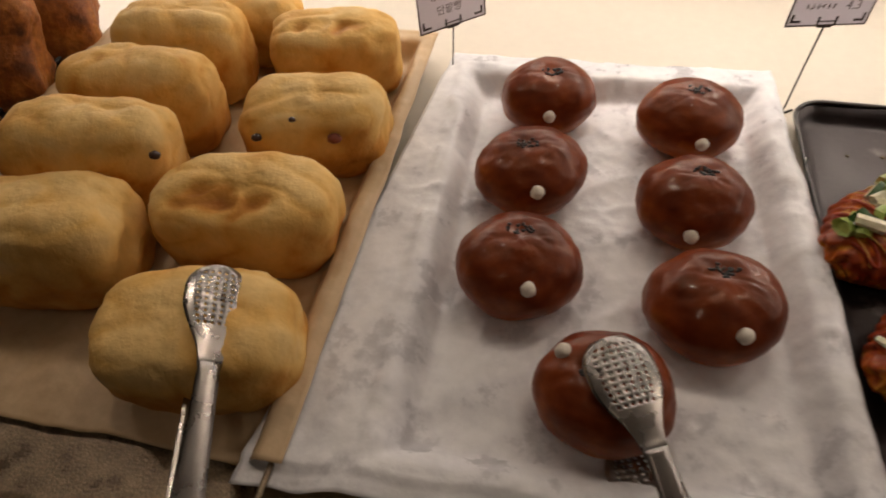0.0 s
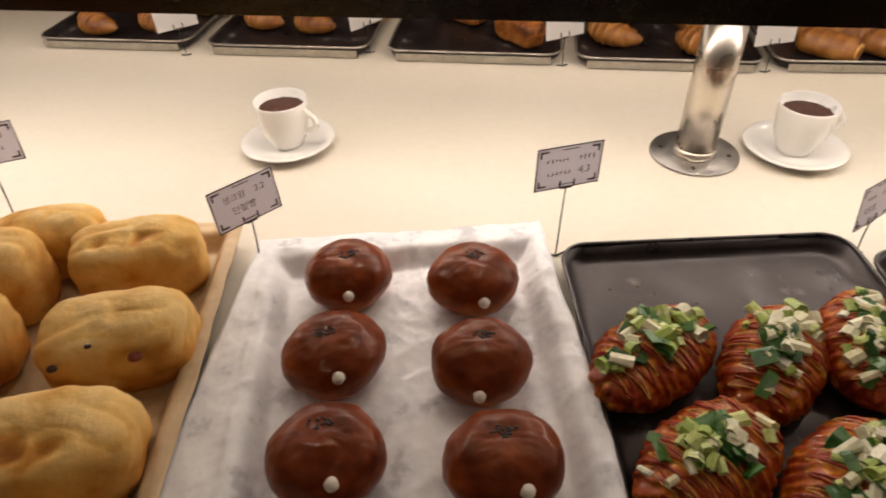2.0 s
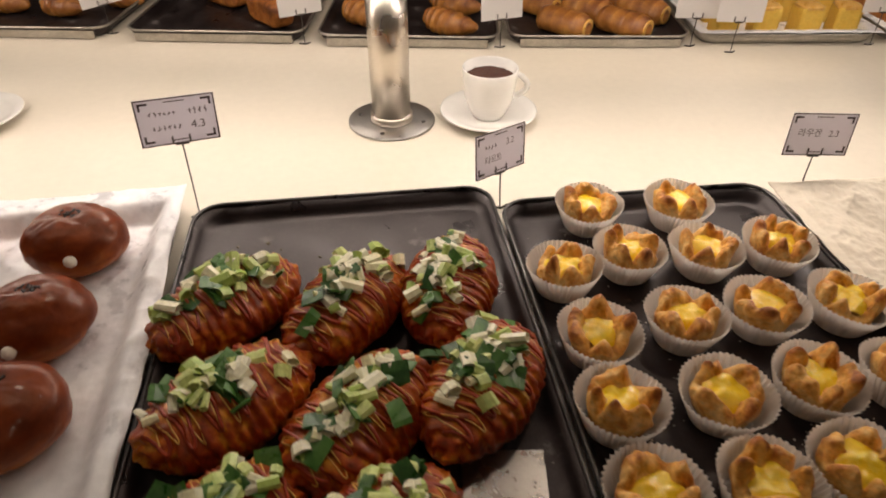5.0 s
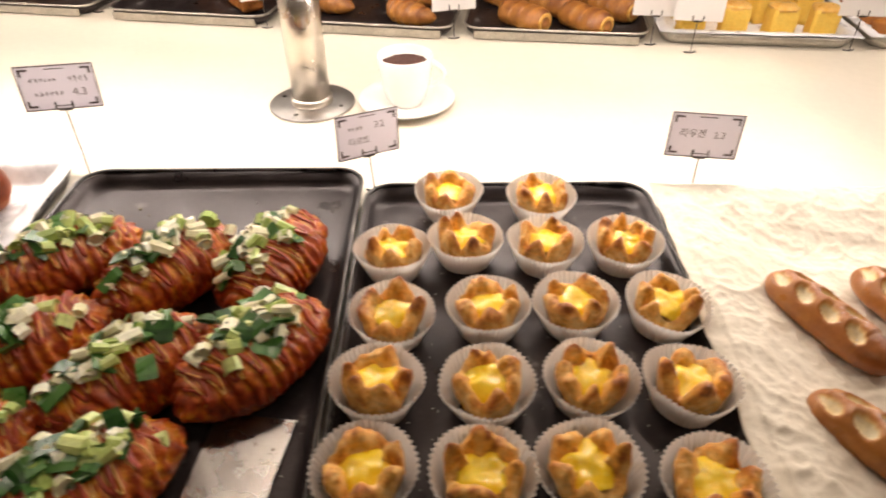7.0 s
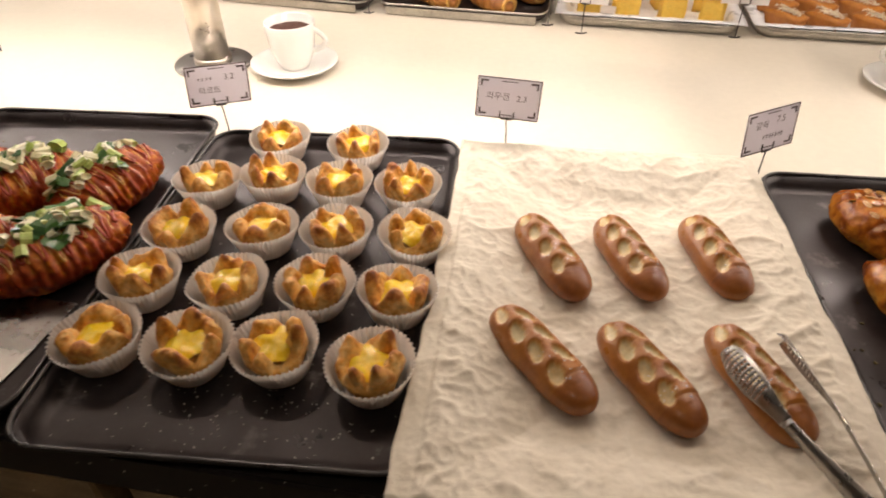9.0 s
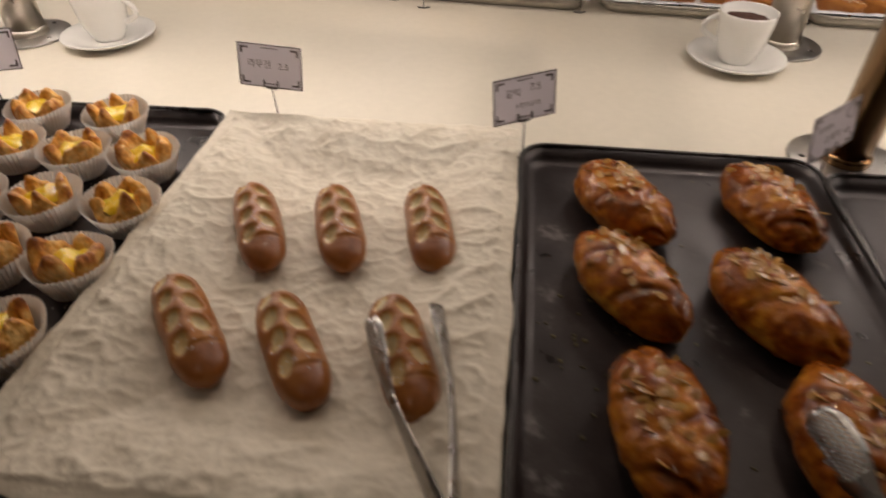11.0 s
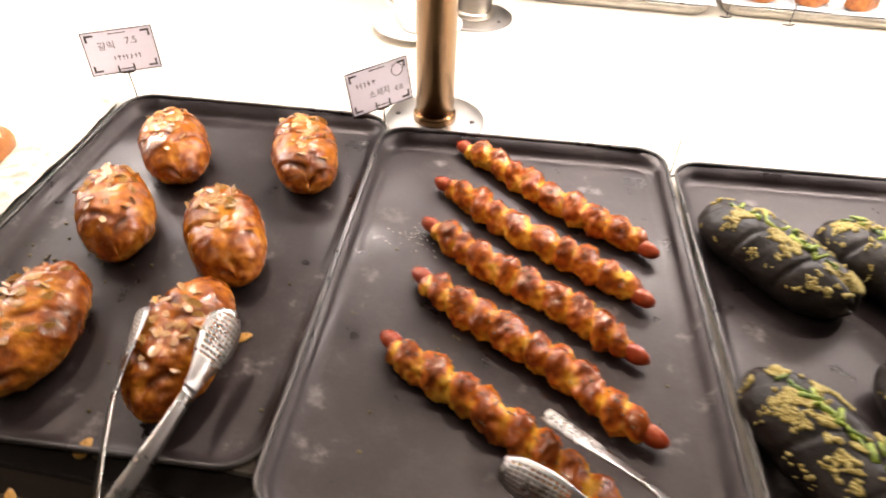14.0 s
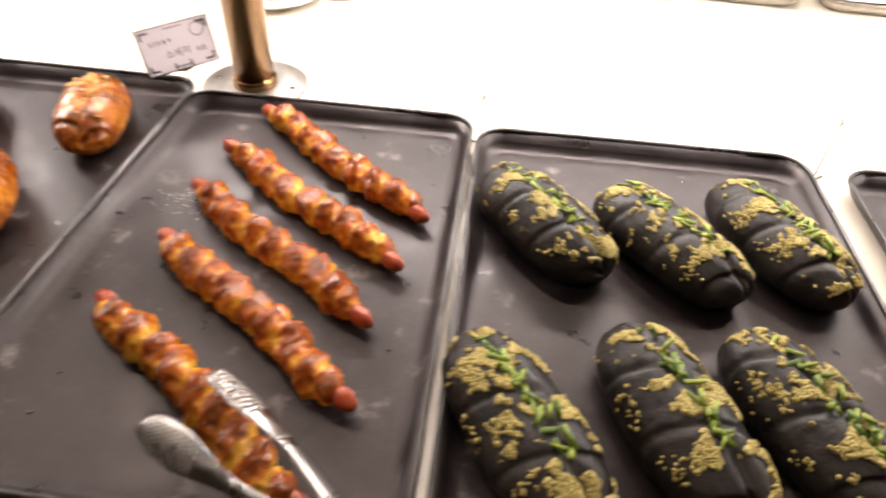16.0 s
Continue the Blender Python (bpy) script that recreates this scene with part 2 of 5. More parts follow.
M["card"] = mat("lilac_grey_card", [(0.3, (0.73, 0.69, 0.73)), (0.7, (0.78, 0.74, 0.78))], 15, 0.5, 0.03, 200, contrast=0.03)
M["card_white"] = mat("white_card", [(0.3, (0.80, 0.78, 0.77)), (0.7, (0.84, 0.82, 0.81))], 15, 0.5, 0.03, 200, contrast=0.02)
M["ink"] = mat("brown_black_ink", [(0.3, (0.035, 0.02, 0.018)), (0.7, (0.07, 0.045, 0.04))], 80, 0.6, 0.0, 300)
M["pencil"] = mat("grey_marker_ink", [(0.3, (0.09, 0.065, 0.07)), (0.7, (0.15, 0.12, 0.12))], 300, 0.6, 0.0, 600)
M["wire"] = mat("dark_wire", [(0.3, (0.05, 0.045, 0.04)), (0.7, (0.11, 0.10, 0.09))], 60, 0.35, 0.0, 300, metal=0.7)
M["acrylic"] = mat("clear_acrylic", [(0.3, (0.9, 0.9, 0.9)), (0.7, (0.92, 0.92, 0.92))], 8, 0.06, 0.0, 60, trans=0.95, contrast=0.0, rough_var=0.02)
M["croissant"] = mat("croissant_crust", [(0.1, (0.60, 0.30, 0.07)), (0.4, (0.42, 0.17, 0.035)), (0.8, (0.17, 0.05, 0.014))], 30, 0.38, 0.3, 200, bake=0.6, contrast=0.15, coat=0.2)
M["castella"] = mat("yellow_sponge_cake", [(0.2, (0.78, 0.46, 0.05)), (0.6, (0.82, 0.56, 0.10)), (0.9, (0.70, 0.36, 0.05))], 45, 0.7, 0.4, 260, contrast=0.08)
M["financier"] = mat("small_cake_crust", [(0.2, (0.56, 0.24, 0.04)), (0.6, (0.40, 0.14, 0.025)), (0.9, (0.24, 0.07, 0.015))], 40, 0.45, 0.3, 260, contrast=0.12)
M["coconut"] = mat("coconut_flakes", [(0.3, (0.70, 0.58, 0.38)), (0.7, (0.80, 0.74, 0.62))], 90, 0.6, 0.2, 400)
M["rye"] = mat("orange_brown_crust", [(0.2, (0.50, 0.19, 0.045)), (0.6, (0.36, 0.11, 0.025)), (0.9, (0.18, 0.045, 0.012))], 25, 0.45, 0.2, 220, bake=0.4, contrast=0.12)


def let_light_through(m, color, share):
    """Thin card passes part of the light that falls on its back."""
    n, link = m.node_tree.nodes, m.node_tree.links.new
    tr = n.new("ShaderNodeBsdfTranslucent")
    tr.inputs["Color"].default_value = (*color, 1)
    mx = n.new("ShaderNodeMixShader")
    mx.inputs[0].default_value = share
    link(n["Principled BSDF"].outputs[0], mx.inputs[1])
    link(tr.outputs[0], mx.inputs[2])
    link(mx.outputs[0], n["Material Output"].inputs["Surface"])


let_light_through(M["card"], (0.84, 0.82, 0.86), 0.5)
let_light_through(M["cup_paper"], (0.88, 0.85, 0.80), 0.4)
let_light_through(M["card_white"], (0.92, 0.90, 0.88), 0.4)
M["led"] = glow("warm_led_diffuser", WARM, 6.0)
M["lamp_face"] = glow("ceiling_lamp_diffuser", (1.0, 0.86, 0.70), 8.0)

# ---- building helpers ----


def mesh_of(name, verts, faces, material, smooth=True, bake=None):
    me = bpy.data.meshes.new(name)
    me.from_pydata([tuple(v) for v in verts], [], faces)
    me.materials.append(material)
    if smooth:
        me.polygons.foreach_set("use_smooth", [True] * len(me.polygons))
    if bake is not None:
        at = me.attributes.new("bake", "FLOAT", "POINT")
        at.data.foreach_set("value", bake)
    me.update()
    return me


def part(name, me, parent, m=None, label=""):
    ob = new(name, me)
    ob.parent = parent
    if m is not None:
        ob.matrix_basis = m
    if label:
        ob["label"] = label
    if name in ("golden_crumbs", "herb_flakes", "sesame_seeds", "coconut_flakes", "salt"):
        ob["kind"] = "stuff"
    return ob


def thing(name, label, category, m, group="", kind="", data=None):
    ob = new(name, data)
    ob.matrix_basis = m
    return tagged(ob, label, category, group, kind)


def bm_mesh(name, bm, material, smooth=False):
    me = bpy.data.meshes.new(name)
    bmesh.ops.recalc_face_normals(bm, faces=bm.faces)
    bm.to_mesh(me)
    bm.free()
    me.materials.append(material)
    if smooth:
        me.polygons.foreach_set("use_smooth", [True] * len(me.polygons))
    return me


def box_mesh(name, sx, sy, sz, material, bevel=0.002, base=True):
    bm = bmesh.new()
    bmesh.ops.create_cube(bm, size=1)
    bmesh.ops.scale(bm, vec=(sx, sy, sz), verts=bm.verts)
    if base:
        bmesh.ops.translate(bm, vec=(0, 0, sz / 2), verts=bm.verts)
    if bevel:
        bmesh.ops.bevel(bm, geom=bm.edges[:], offset=min(bevel, 0.45 * min(sx, sy, sz)), segments=2, affect="EDGES")
    return bm_mesh(name, bm, material)


def ball(name, nu, nv, f, material):
    """A closed skin: f(direction) gives the place and the bake value."""
    verts, bake = [], []
    p, b = f(Vector((0, 0, -1)))
    verts.append(p), bake.append(b)
    for j in range(1, nv):
        la = -math.pi / 2 + math.pi * j / nv
        for i in range(nu):
            lo = 2 * math.pi * i / nu
            p, b = f(Vector((math.cos(la) * math.cos(lo), math.cos(la) * math.sin(lo), math.sin(la))))
            verts.append(p), bake.append(b)
    p, b = f(Vector((0, 0, 1)))
    verts.append(p), bake.append(b)
    faces = [(0, 1 + (i + 1) % nu, 1 + i) for i in range(nu)]
    for j in range(nv - 2):
        a = 1 + j * nu
        for i in range(nu):
            k = (i + 1) % nu
            faces.append((a + i, a + k, a + nu + k, a + nu + i))
    last = len(verts) - 1
    a = 1 + (nv - 2) * nu
    faces += [(last, a + i, a + (i + 1) % nu) for i in range(nu)]
    return mesh_of(name, verts, faces, material, True, bake)


def long_skin(name, n, m, f, material):
    """A closed skin along x: f(s, angle) with s from 0 to 1 gives the place and the bake value; both ends close to a point."""
    verts, bake = [], []
    for j in range(n + 1):
        for i in range(m):
            p, b = f(j / n, 2 * math.pi * i / m)
            verts.append(p), bake.append(b)
    faces = []
    for j in range(n):
        for i in range(m):
            k = (i + 1) % m
            faces.append((j * m + i, j * m + k, (j + 1) * m + k, (j + 1) * m + i))
    faces.append(tuple(range(m - 1, -1, -1)))
    faces.append(tuple(n * m + i for i in range(m)))
    return mesh_of(name, verts, faces, material, True, bake)


def tube(name, pts, radii, material, sides=8):
    verts, faces = [], []
    for i, p in enumerate(pts):
        a, b = pts[max(i - 1, 0)], pts[min(i + 1, len(pts) - 1)]
        d = (Vector(b) - Vector(a)).normalized()
        u = d.orthogonal().normalized() if abs(d.z) > 0.95 else d.cross(Vector((0, 0, 1))).normalized()
        v = d.cross(u)
        r = radii[i] if isinstance(radii, (list, tuple)) else radii
        for k in range(sides):
            t = 2 * math.pi * k / sides
            verts.append(Vector(p) + r * (math.cos(t) * u + math.sin(t) * v))
    for i in range(len(pts) - 1):
        for k in range(sides):
            q = (k + 1) % sides
            faces.append((i * sides + k, i * sides + q, (i + 1) * sides + q, (i + 1) * sides + k))
    faces.append(tuple(range(sides)))
    faces.append(tuple((len(pts) - 1) * sides + k for k in range(sides - 1, -1, -1)))
    return mesh_of(name, verts, faces, material)


def lathe(name, profile, material, n=48, bake=None):
    verts, faces = [], []
    for r, z in profile:
        for i in range(n):
            t = 2 * math.pi * i / n
            verts.append((r * math.cos(t), r * math.sin(t), z))
    for j in range(len(profile) - 1):
        for i in range(n):
            k = (i + 1) % n
            faces.append((j * n + i, j * n + k, (j + 1) * n + k, (j + 1) * n + i))
    faces.append(tuple(range(n - 1, -1, -1)))
    faces.append(tuple((len(profile) - 1) * n + i for i in range(n)))
    return mesh_of(name, verts, faces, material)


def joined(name, pieces, material):
    """Many small pieces (mesh data, pose) as one mesh."""
    verts, faces = [], []
    for me, m in pieces:
        o = len(verts)
        verts += [m @ v.co for v in me.vertices]
        faces += [tuple(o + i for i in p.vertices) for p in me.polygons]
    return mesh_of(name, verts, faces, material)


def nz(p, s, off=0.0):
    return noise.noise(Vector((p[0] * s + off, p[1] * s - off * 0.7, p[2] * s + off * 1.3)))


def rounded(w, d, r, n=6):
    """A rounded rectangle's outline, anticlockwise."""
    out = []
    for cx, cy, a0 in ((w / 2 - r, d / 2 - r, 0), (-w / 2 + r, d / 2 - r, 90), (-w / 2 + r, -d / 2 + r, 180), (w / 2 - r, -d / 2 + r, 270)):
        for i in range(n + 1):
            a = radians(a0 + 90 * i / n)
            out.append((cx + r * math.cos(a), cy + r * math.sin(a)))
    return out


def flatten(z, low, soft=0.006):
    """Rests a skin's underside on a flat base at low."""
    return low + soft * math.log1p(math.exp(min(40, (z - low) / soft))) - soft * 0.1 if z < low + 6 * soft else z


# ---- structure ----


def slab(name, outline, z0, z1, material, label="", category="", bevel=0.0):
    bm = bmesh.new()
    low = [bm.verts.new((x, y, z0)) for x, y in outline]
    high = [bm.verts.new((x, y, z1)) for x, y in outline]
    bm.faces.new(low[::-1])
    bm.faces.new(high)
    n = len(outline)
    for i in range(n):
        bm.faces.new((low[i], low[(i + 1) % n], high[(i + 1) % n], high[i]))
    if bevel:
        bmesh.ops.bevel(bm, geom=bm.edges[:], offset=bevel, segments=2, affect="EDGES")
    ob = new(name, bm_mesh(name, bm, material))
    return tagged(ob, label, category, kind="structure")


X0, X1, Y0, Y1, ZC = -3.6, 6.0, -2.6, 4.2, 2.8
slab("floor", [(X0, Y0), (X1, Y0), (X1, Y1), (X0, Y1)], -0.1, 0.0, M["floor"], "dull brown floor of the bakery", "floor")
slab("ceiling", [(X0, Y0), (X1, Y0), (X1, Y1), (X0, Y1)], ZC, ZC + 0.1, M["ceiling"], "plain dim ceiling above the display", "ceiling")
slab("wall_south", [(X0, Y0 - 0.12), (X1, Y0 - 0.12), (X1, Y0), (X0, Y0)], 0, ZC, M["wall"], "dark wooden wall behind the aisle", "wall")
slab("wall_north", [(X0, Y1), (X1, Y1), (X1, Y1 + 0.12), (X0, Y1 + 0.12)], 0, ZC, M["wall"], "dark wooden wall beyond the counter", "wall")
slab("wall_west", [(X0 - 0.12, Y0 - 0.12), (X0, Y0 - 0.12), (X0, Y1 + 0.12), (X0 - 0.12, Y1 + 0.12)], 0, ZC, M["wall"], "dark wooden end wall of the shop", "wall")
slab("wall_east", [(X1, Y0 - 0.12), (X1 + 0.12, Y0 - 0.12), (X1 + 0.12, Y1 + 0.12), (X1, Y1 + 0.12)], 0, ZC, M["wall"], "dark wooden far end wall of the shop", "wall")

CX0, CX1, DEPTH = -2.2, 4.6, 1.95


def front(x, off=0.0):
    return rough_line(x) + off


def strip(x0, x1, a, b):
    return [(x0, front(x0, a)), (x1, front(x1, a)), (x1, front(x1, b)), (x0, front(x0, b))]


counter = thing("display_counter", "long cream stone display counter with black front edge and tan panels", "counter", pose(0, 0, 0))


def prism(name, outline, z0, z1, material, parent, bevel=0.002, label=""):
    bm = bmesh.new()
    low = [bm.verts.new((x, y, z0)) for x, y in outline]
    high = [bm.verts.new((x, y, z1)) for x, y in outline]
    bm.faces.new(low[::-1])
    bm.faces.new(high)
    n = len(outline)
    for i in range(n):
        bm.faces.new((low[i], low[(i + 1) % n], high[(i + 1) % n], high[i]))
    if bevel:
        bmesh.ops.bevel(bm, geom=bm.edges[:], offset=bevel, segments=2, affect="EDGES")
    return part(name, bm_mesh(name, bm, material), parent, label=label)


prism("countertop", strip(CX0, CX1, 0.035, DEPTH), TOP - 0.04, TOP, M["counter"], counter, 0.003, "cream stone top")
prism("front_edge", strip(CX0, CX1, 0.0, 0.033), TOP - 0.064, TOP - 0.002, M["fascia"], counter, 0.004, "black front edge strip")
prism("counter_base", strip(CX0 + 0.05, CX1 - 0.05, 0.08, DEPTH - 0.06), 0.0, TOP - 0.042, M["fascia"], counter, 0.002)
for i in range(9):
    a = CX0 + 0.07 + i * 0.745
    prism("front_panel", strip(a, a + 0.705, 0.003, 0.078), 0.08, TOP - 0.066, M["panel"], counter, 0.003, "tan wood-grain front panel")

# overhead shelves with their lamps; the second shelf is added out of view
shelf = thing("overhead_shelf", "glossy black shelf on steel poles above the counter", "shelf", pose(0, 0, 0))
prism("board", [(-1.9, shelf_y(-1.9)), (1.62, shelf_y(1.62)), (1.66, shelf_y(1.66) + 0.40), (-1.85, shelf_y(-1.85) + 0.42)], 1.20, 1.236, M["shelf"], shelf, 0.002)
prism("fascia", [(-1.9, shelf_y(-1.9) - 0.014), (1.62, shelf_y(1.62) - 0.014), (1.62, shelf_y(1.62) - 0.002), (-1.9, shelf_y(-1.9) - 0.002)], 1.199, 1.30, M["shelf"], shelf, 0.002)
# Unseen shelf, added to hold the strips that brighten the right-hand counter.
lamp_shelf = thing("overhead_shelf", "unseen black shelf added above the counter to carry light strips", "shelf", pose(0, 0, 0))
prism("board", [(1.76, 0.64), (4.3, 0.20), (4.38, 0.66), (1.84, 1.10)], 1.30, 1.336, M["shelf"], lamp_shelf, 0.002)
for x0, x1, off, z, own, k in ((-1.8, -0.1, 0.07, 1.2, shelf, 1.0), (-0.1, 1.6, 0.07, 1.2, shelf, 1.0), (1.8, 3.05, 0.05, 1.30, lamp_shelf, 1.15), (3.05, 4.3, 0.05, 1.30, lamp_shelf, 1.0)):
    ya, yb = ((shelf_y(x0) + off, shelf_y(x1) + off) if own is shelf else (0.64 - 0.173 * (x0 - 1.76) + off, 0.64 - 0.173 * (x1 - 1.76) + off))
    length = math.hypot(x1 - x0, yb - ya)
    turn = math.degrees(math.atan2(yb - ya, x1 - x0))
    mid = ((x0 + x1) / 2, (ya + yb) / 2)
    part("led_strip", box_mesh("led_strip", length - 0.04, 0.018, 0.010, M["led"], 0.003), own, pose(mid[0], mid[1], z - 0.0105, 0, 0, turn), "warm glowing light strip, out of view")
    lamp = area_lamp("strip_lamp", (mid[0], mid[1], z - 0.014), (mid[0], mid[1] - 0.001, 0), length - 0.05, 0.02, STRIP_W * k * length / 1.7)
    lamp.matrix_world = pose(mid[0], mid[1], z - 0.014, -22, 0, turn)
    # Rear strip, added unseen to brighten the counter towards the back.
    part("led_strip", box_mesh("led_strip", length - 0.04, 0.018, 0.010, M["led"], 0.003), own, pose(mid[0] + 0.05, mid[1] + 0.27, z - 0.0105, 0, 0, turn), "warm glowing light strip, out of view")
    lamp = area_lamp("strip_lamp", (mid[0], mid[1], z), (mid[0], mid[1] - 0.001, 0), length - 0.05, 0.02, 0.45 * STRIP_W * k * length / 1.7)
    lamp.matrix_world = pose(mid[0] + 0.05, mid[1] + 0.27, z - 0.014, 8, 0, turn)

# Unseen downlights; those at negative y are added as front fill.
for x, y, watts in ((-1.5, 1.35, 26), (-0.5, 1.25, 26), (0.5, 1.15, 26), (1.5, 1.05, 26), (2.5, 0.95, 26), (3.5, 0.85, 26), (-0.8, -0.6, 8), (0.9, -0.8, 8), (2.7, -0.9, 8), (0.0, 2.8, 10), (2.6, 2.6, 10)):
    lamp_body = thing("ceiling_lamp", "unseen round white ceiling downlight", "ceiling lamp", pose(x, y, ZC), "ceiling downlights")
    part("trim_ring", lathe("trim_ring", [(0.105, -0.012), (0.13, -0.010), (0.132, -0.001), (0.100, -0.001)], M["porcelain"], 32), lamp_body)
    part("diffuser", lathe("diffuser", [(0.099, -0.008), (0.0992, -0.003), (0.02, -0.003)], M["lamp_face"], 32), lamp_body, label="warm glowing disc")
    data = bpy.data.lights.new("ceiling_lamp_light", "AREA")
    data.shape, data.size, data.energy, data.color = "DISK", 0.11, CEIL_W * watts, (1.0, 0.81, 0.65)
    data.spread = radians(150)
    ob = new("ceiling_lamp_light", data)
    ob.matrix_world = pose(x, y, ZC - 0.016)

# ---- trays and papers ----


def baking_tray(x, y, ang, label, w=0.398, d=0.585, h=0.024, coat="tray", rim="rim", group="dark trays along the counter", z=TOP):
    ob = thing("baking_tray", label, "tray", pose(x, y, z, 0, 0, ang), group)
    prof = [(0.016, 0.0005, 0.030), (0.006, 0.010, 0.034), (0.001, h - 0.003, 0.038), (0.0035, h - 0.0015, 0.036), (0.009, 0.010, 0.032), (0.016, 0.0038, 0.028), (0.024, 0.0026, 0.024)]
    verts, faces, n = [], [], 28
    for inset, zz, r in prof:
        verts += [(px, py, zz) for px, py in rounded(w - 2 * inset, d - 2 * inset, r)]
    for j in range(len(prof) - 1):
        for i in range(n):
            k = (i + 1) % n
            faces.append((j * n + i, j * n + k, (j + 1) * n + k, (j + 1) * n + i))
    faces.append(tuple(range(n - 1, -1, -1)))
    faces.append(tuple((len(prof) - 1) * n + i for i in range(n)))
    part("pan", mesh_of("pan", verts, faces, M[coat]), ob)
    ring = [Vector((px, py, h)) for px, py in rounded(w - 0.002, d - 0.002, 0.037)]
    vs, fs, s = [], [], 8
    for i in range(n):
        a, b = ring[i - 1], ring[(i + 1) % n]
        u = (b - a).normalized().cross(Vector((0, 0, 1)))
        for k in range(s):
            t = 2 * math.pi * k / s
            vs.append(ring[i] + 0.0028 * (math.cos(t) * u + math.sin(t) * Vector((0, 0, 1))))
    for i in range(n):
        q = (i + 1) % n
        for k in range(s):
            e = (k + 1) % s
            fs.append((i * s + k, q * s + k, q * s + e, i * s + e))
    part("rolled_rim", mesh_of("rolled_rim", vs, fs, M[rim]), ob, label="worn rolled rim")
    return ob


def paper_sheet(name, label, x, y, ang, w, d, tw, td, material, seed, crumple=0.0022, freq=14.0, edge=0.012, sag=0.02, n=110, z=TOP, rise=0.022, ox=0.0, oy=0.0, skew=0.0, soft=0.018, side_sag=0.006):
    """A sheet of paper lying in a tray of tw by td: up the walls, over the rim and hanging a little past it."""
    verts, faces = [], []
    m = int(n * d / w)
    for j in range(m + 1):
        for i in range(n + 1):
            u, v = i / n - 0.5, j / m - 0.5
            px, py = u * w, v * d
            k = 1 + 2 * edge * (nz((u * 5, v * 5, 0), 1.0, seed) + 0.5 * nz((u * 17, v * 17, 0), 1.0, seed + 3))
            px, py = px * k + ox, py * k + oy
            px += skew * (py - oy - d / 2) * (1 - i / n)
            inset = min(tw / 2 - abs(px), td / 2 - abs(py))
            if inset >= 0:
                up = 1 - min(1.0, max(0.0, inset - 0.012) / soft)
                zz = 0.0052 + (rise + 0.0025) * up * up * (3 - 2 * up)
            else:
                zz = 0.0078 + rise - (sag if py < -td / 2 else side_sag) * min(1.0, (-inset / 0.05)) ** 1.4
            q = Vector((px * freq, py * freq, seed))
            wr = 0.55 * (1 - abs(noise.noise(q))) ** 4 + 0.4 * (1 - abs(noise.noise(q * 2.1 + Vector((3, 1, 0))))) ** 4 + 0.22 * (1 - abs(noise.noise(q * 4.7))) ** 4 + 0.35 * noise.noise(q * 0.6)
            zz += (crumple if inset > 0 else crumple * 0.4) * max(0.0, wr + 0.15) * (1.0 + 0.3 * (1 - min(1, max(0, inset) / 0.07)))
            verts.append((px, py, zz))
    for j in range(m):
        for i in range(n):
            a = j * (n + 1) + i
            faces.append((a, a + 1, a + n + 2, a + n + 1))
    ob = thing(name, label, "paper", pose(x, y, z, 0, 0, ang), data=mesh_of(name, verts, faces, material))
    md = ob.modifiers.new("thickness", "SOLIDIFY")
    md.thickness, md.offset = 0.0004, 1
    return ob


FLOOR = TOP + 0.0028
baking_tray(-0.86, 0.52, -8, "black baking tray holding rustic brown breads", 0.45)
baking_tray(-0.335, 0.475, -4, "brown worn steel tray under tan baking paper", 0.485, 0.70, coat="patina", rim="patina")
baking_tray(0.163, 0.455, -2, "black baking tray under white greaseproof paper", 0.395, 0.565)
baking_tray(0.572, 0.387, -4.5, "black baking tray holding sausage breads", 0.410, 0.605)
baking_tray(0.976, 0.321, -4.5, "black baking tray dusted with sugar holding custard tarts", 0.392, 0.587)
baking_tray(1.378, 0.258, -6.5, "black baking tray under crumpled cream paper", 0.40)
baking_tray(1.793, 0.203, -5.9, "black baking tray with glazed almond breads and crumbs", 0.396, 0.577)
baking_tray(2.182, 0.132, -5.5, "scuffed black baking tray with sausage twists", 0.400, 0.582)
baking_tray(2.597, 0.065, -5, "black baking tray with squid ink breads", 0.420, 0.590)
baking_tray(3.045, 0.010, -5, "black baking tray with round seeded bread", 0.40)

paper_sheet("baking_paper", "tan baking paper lining the loaf tray, edges turned up", -0.335, 0.475, -4, 0.50, 0.64, 0.485, 0.70, M["tan_paper"], 3.0, 0.004, 9, 0.008, 0.012, oy=0.045)
paper_sheet("greaseproof_paper", "white wrinkled greaseproof paper lining the bun tray", 0.163, 0.455, -2, 0.410, 0.605, 0.395, 0.565, M["white_paper"], 11.0, 0.0050, 10, 0.010, 0.010, ox=-0.003, oy=0.005, skew=0.14, soft=0.03)
paper_sheet("crumpled_paper", "crumpled cream baking paper draped over a tray", 1.378, 0.258, -6.5, 0.432, 0.612, 0.40, 0.585, M["cream_paper"], 23.0, 0.0048, 21, 0.012, 0.018, 190, ox=0.001, oy=-0.002, skew=0.02, soft=0.11)

# ---- breads ----


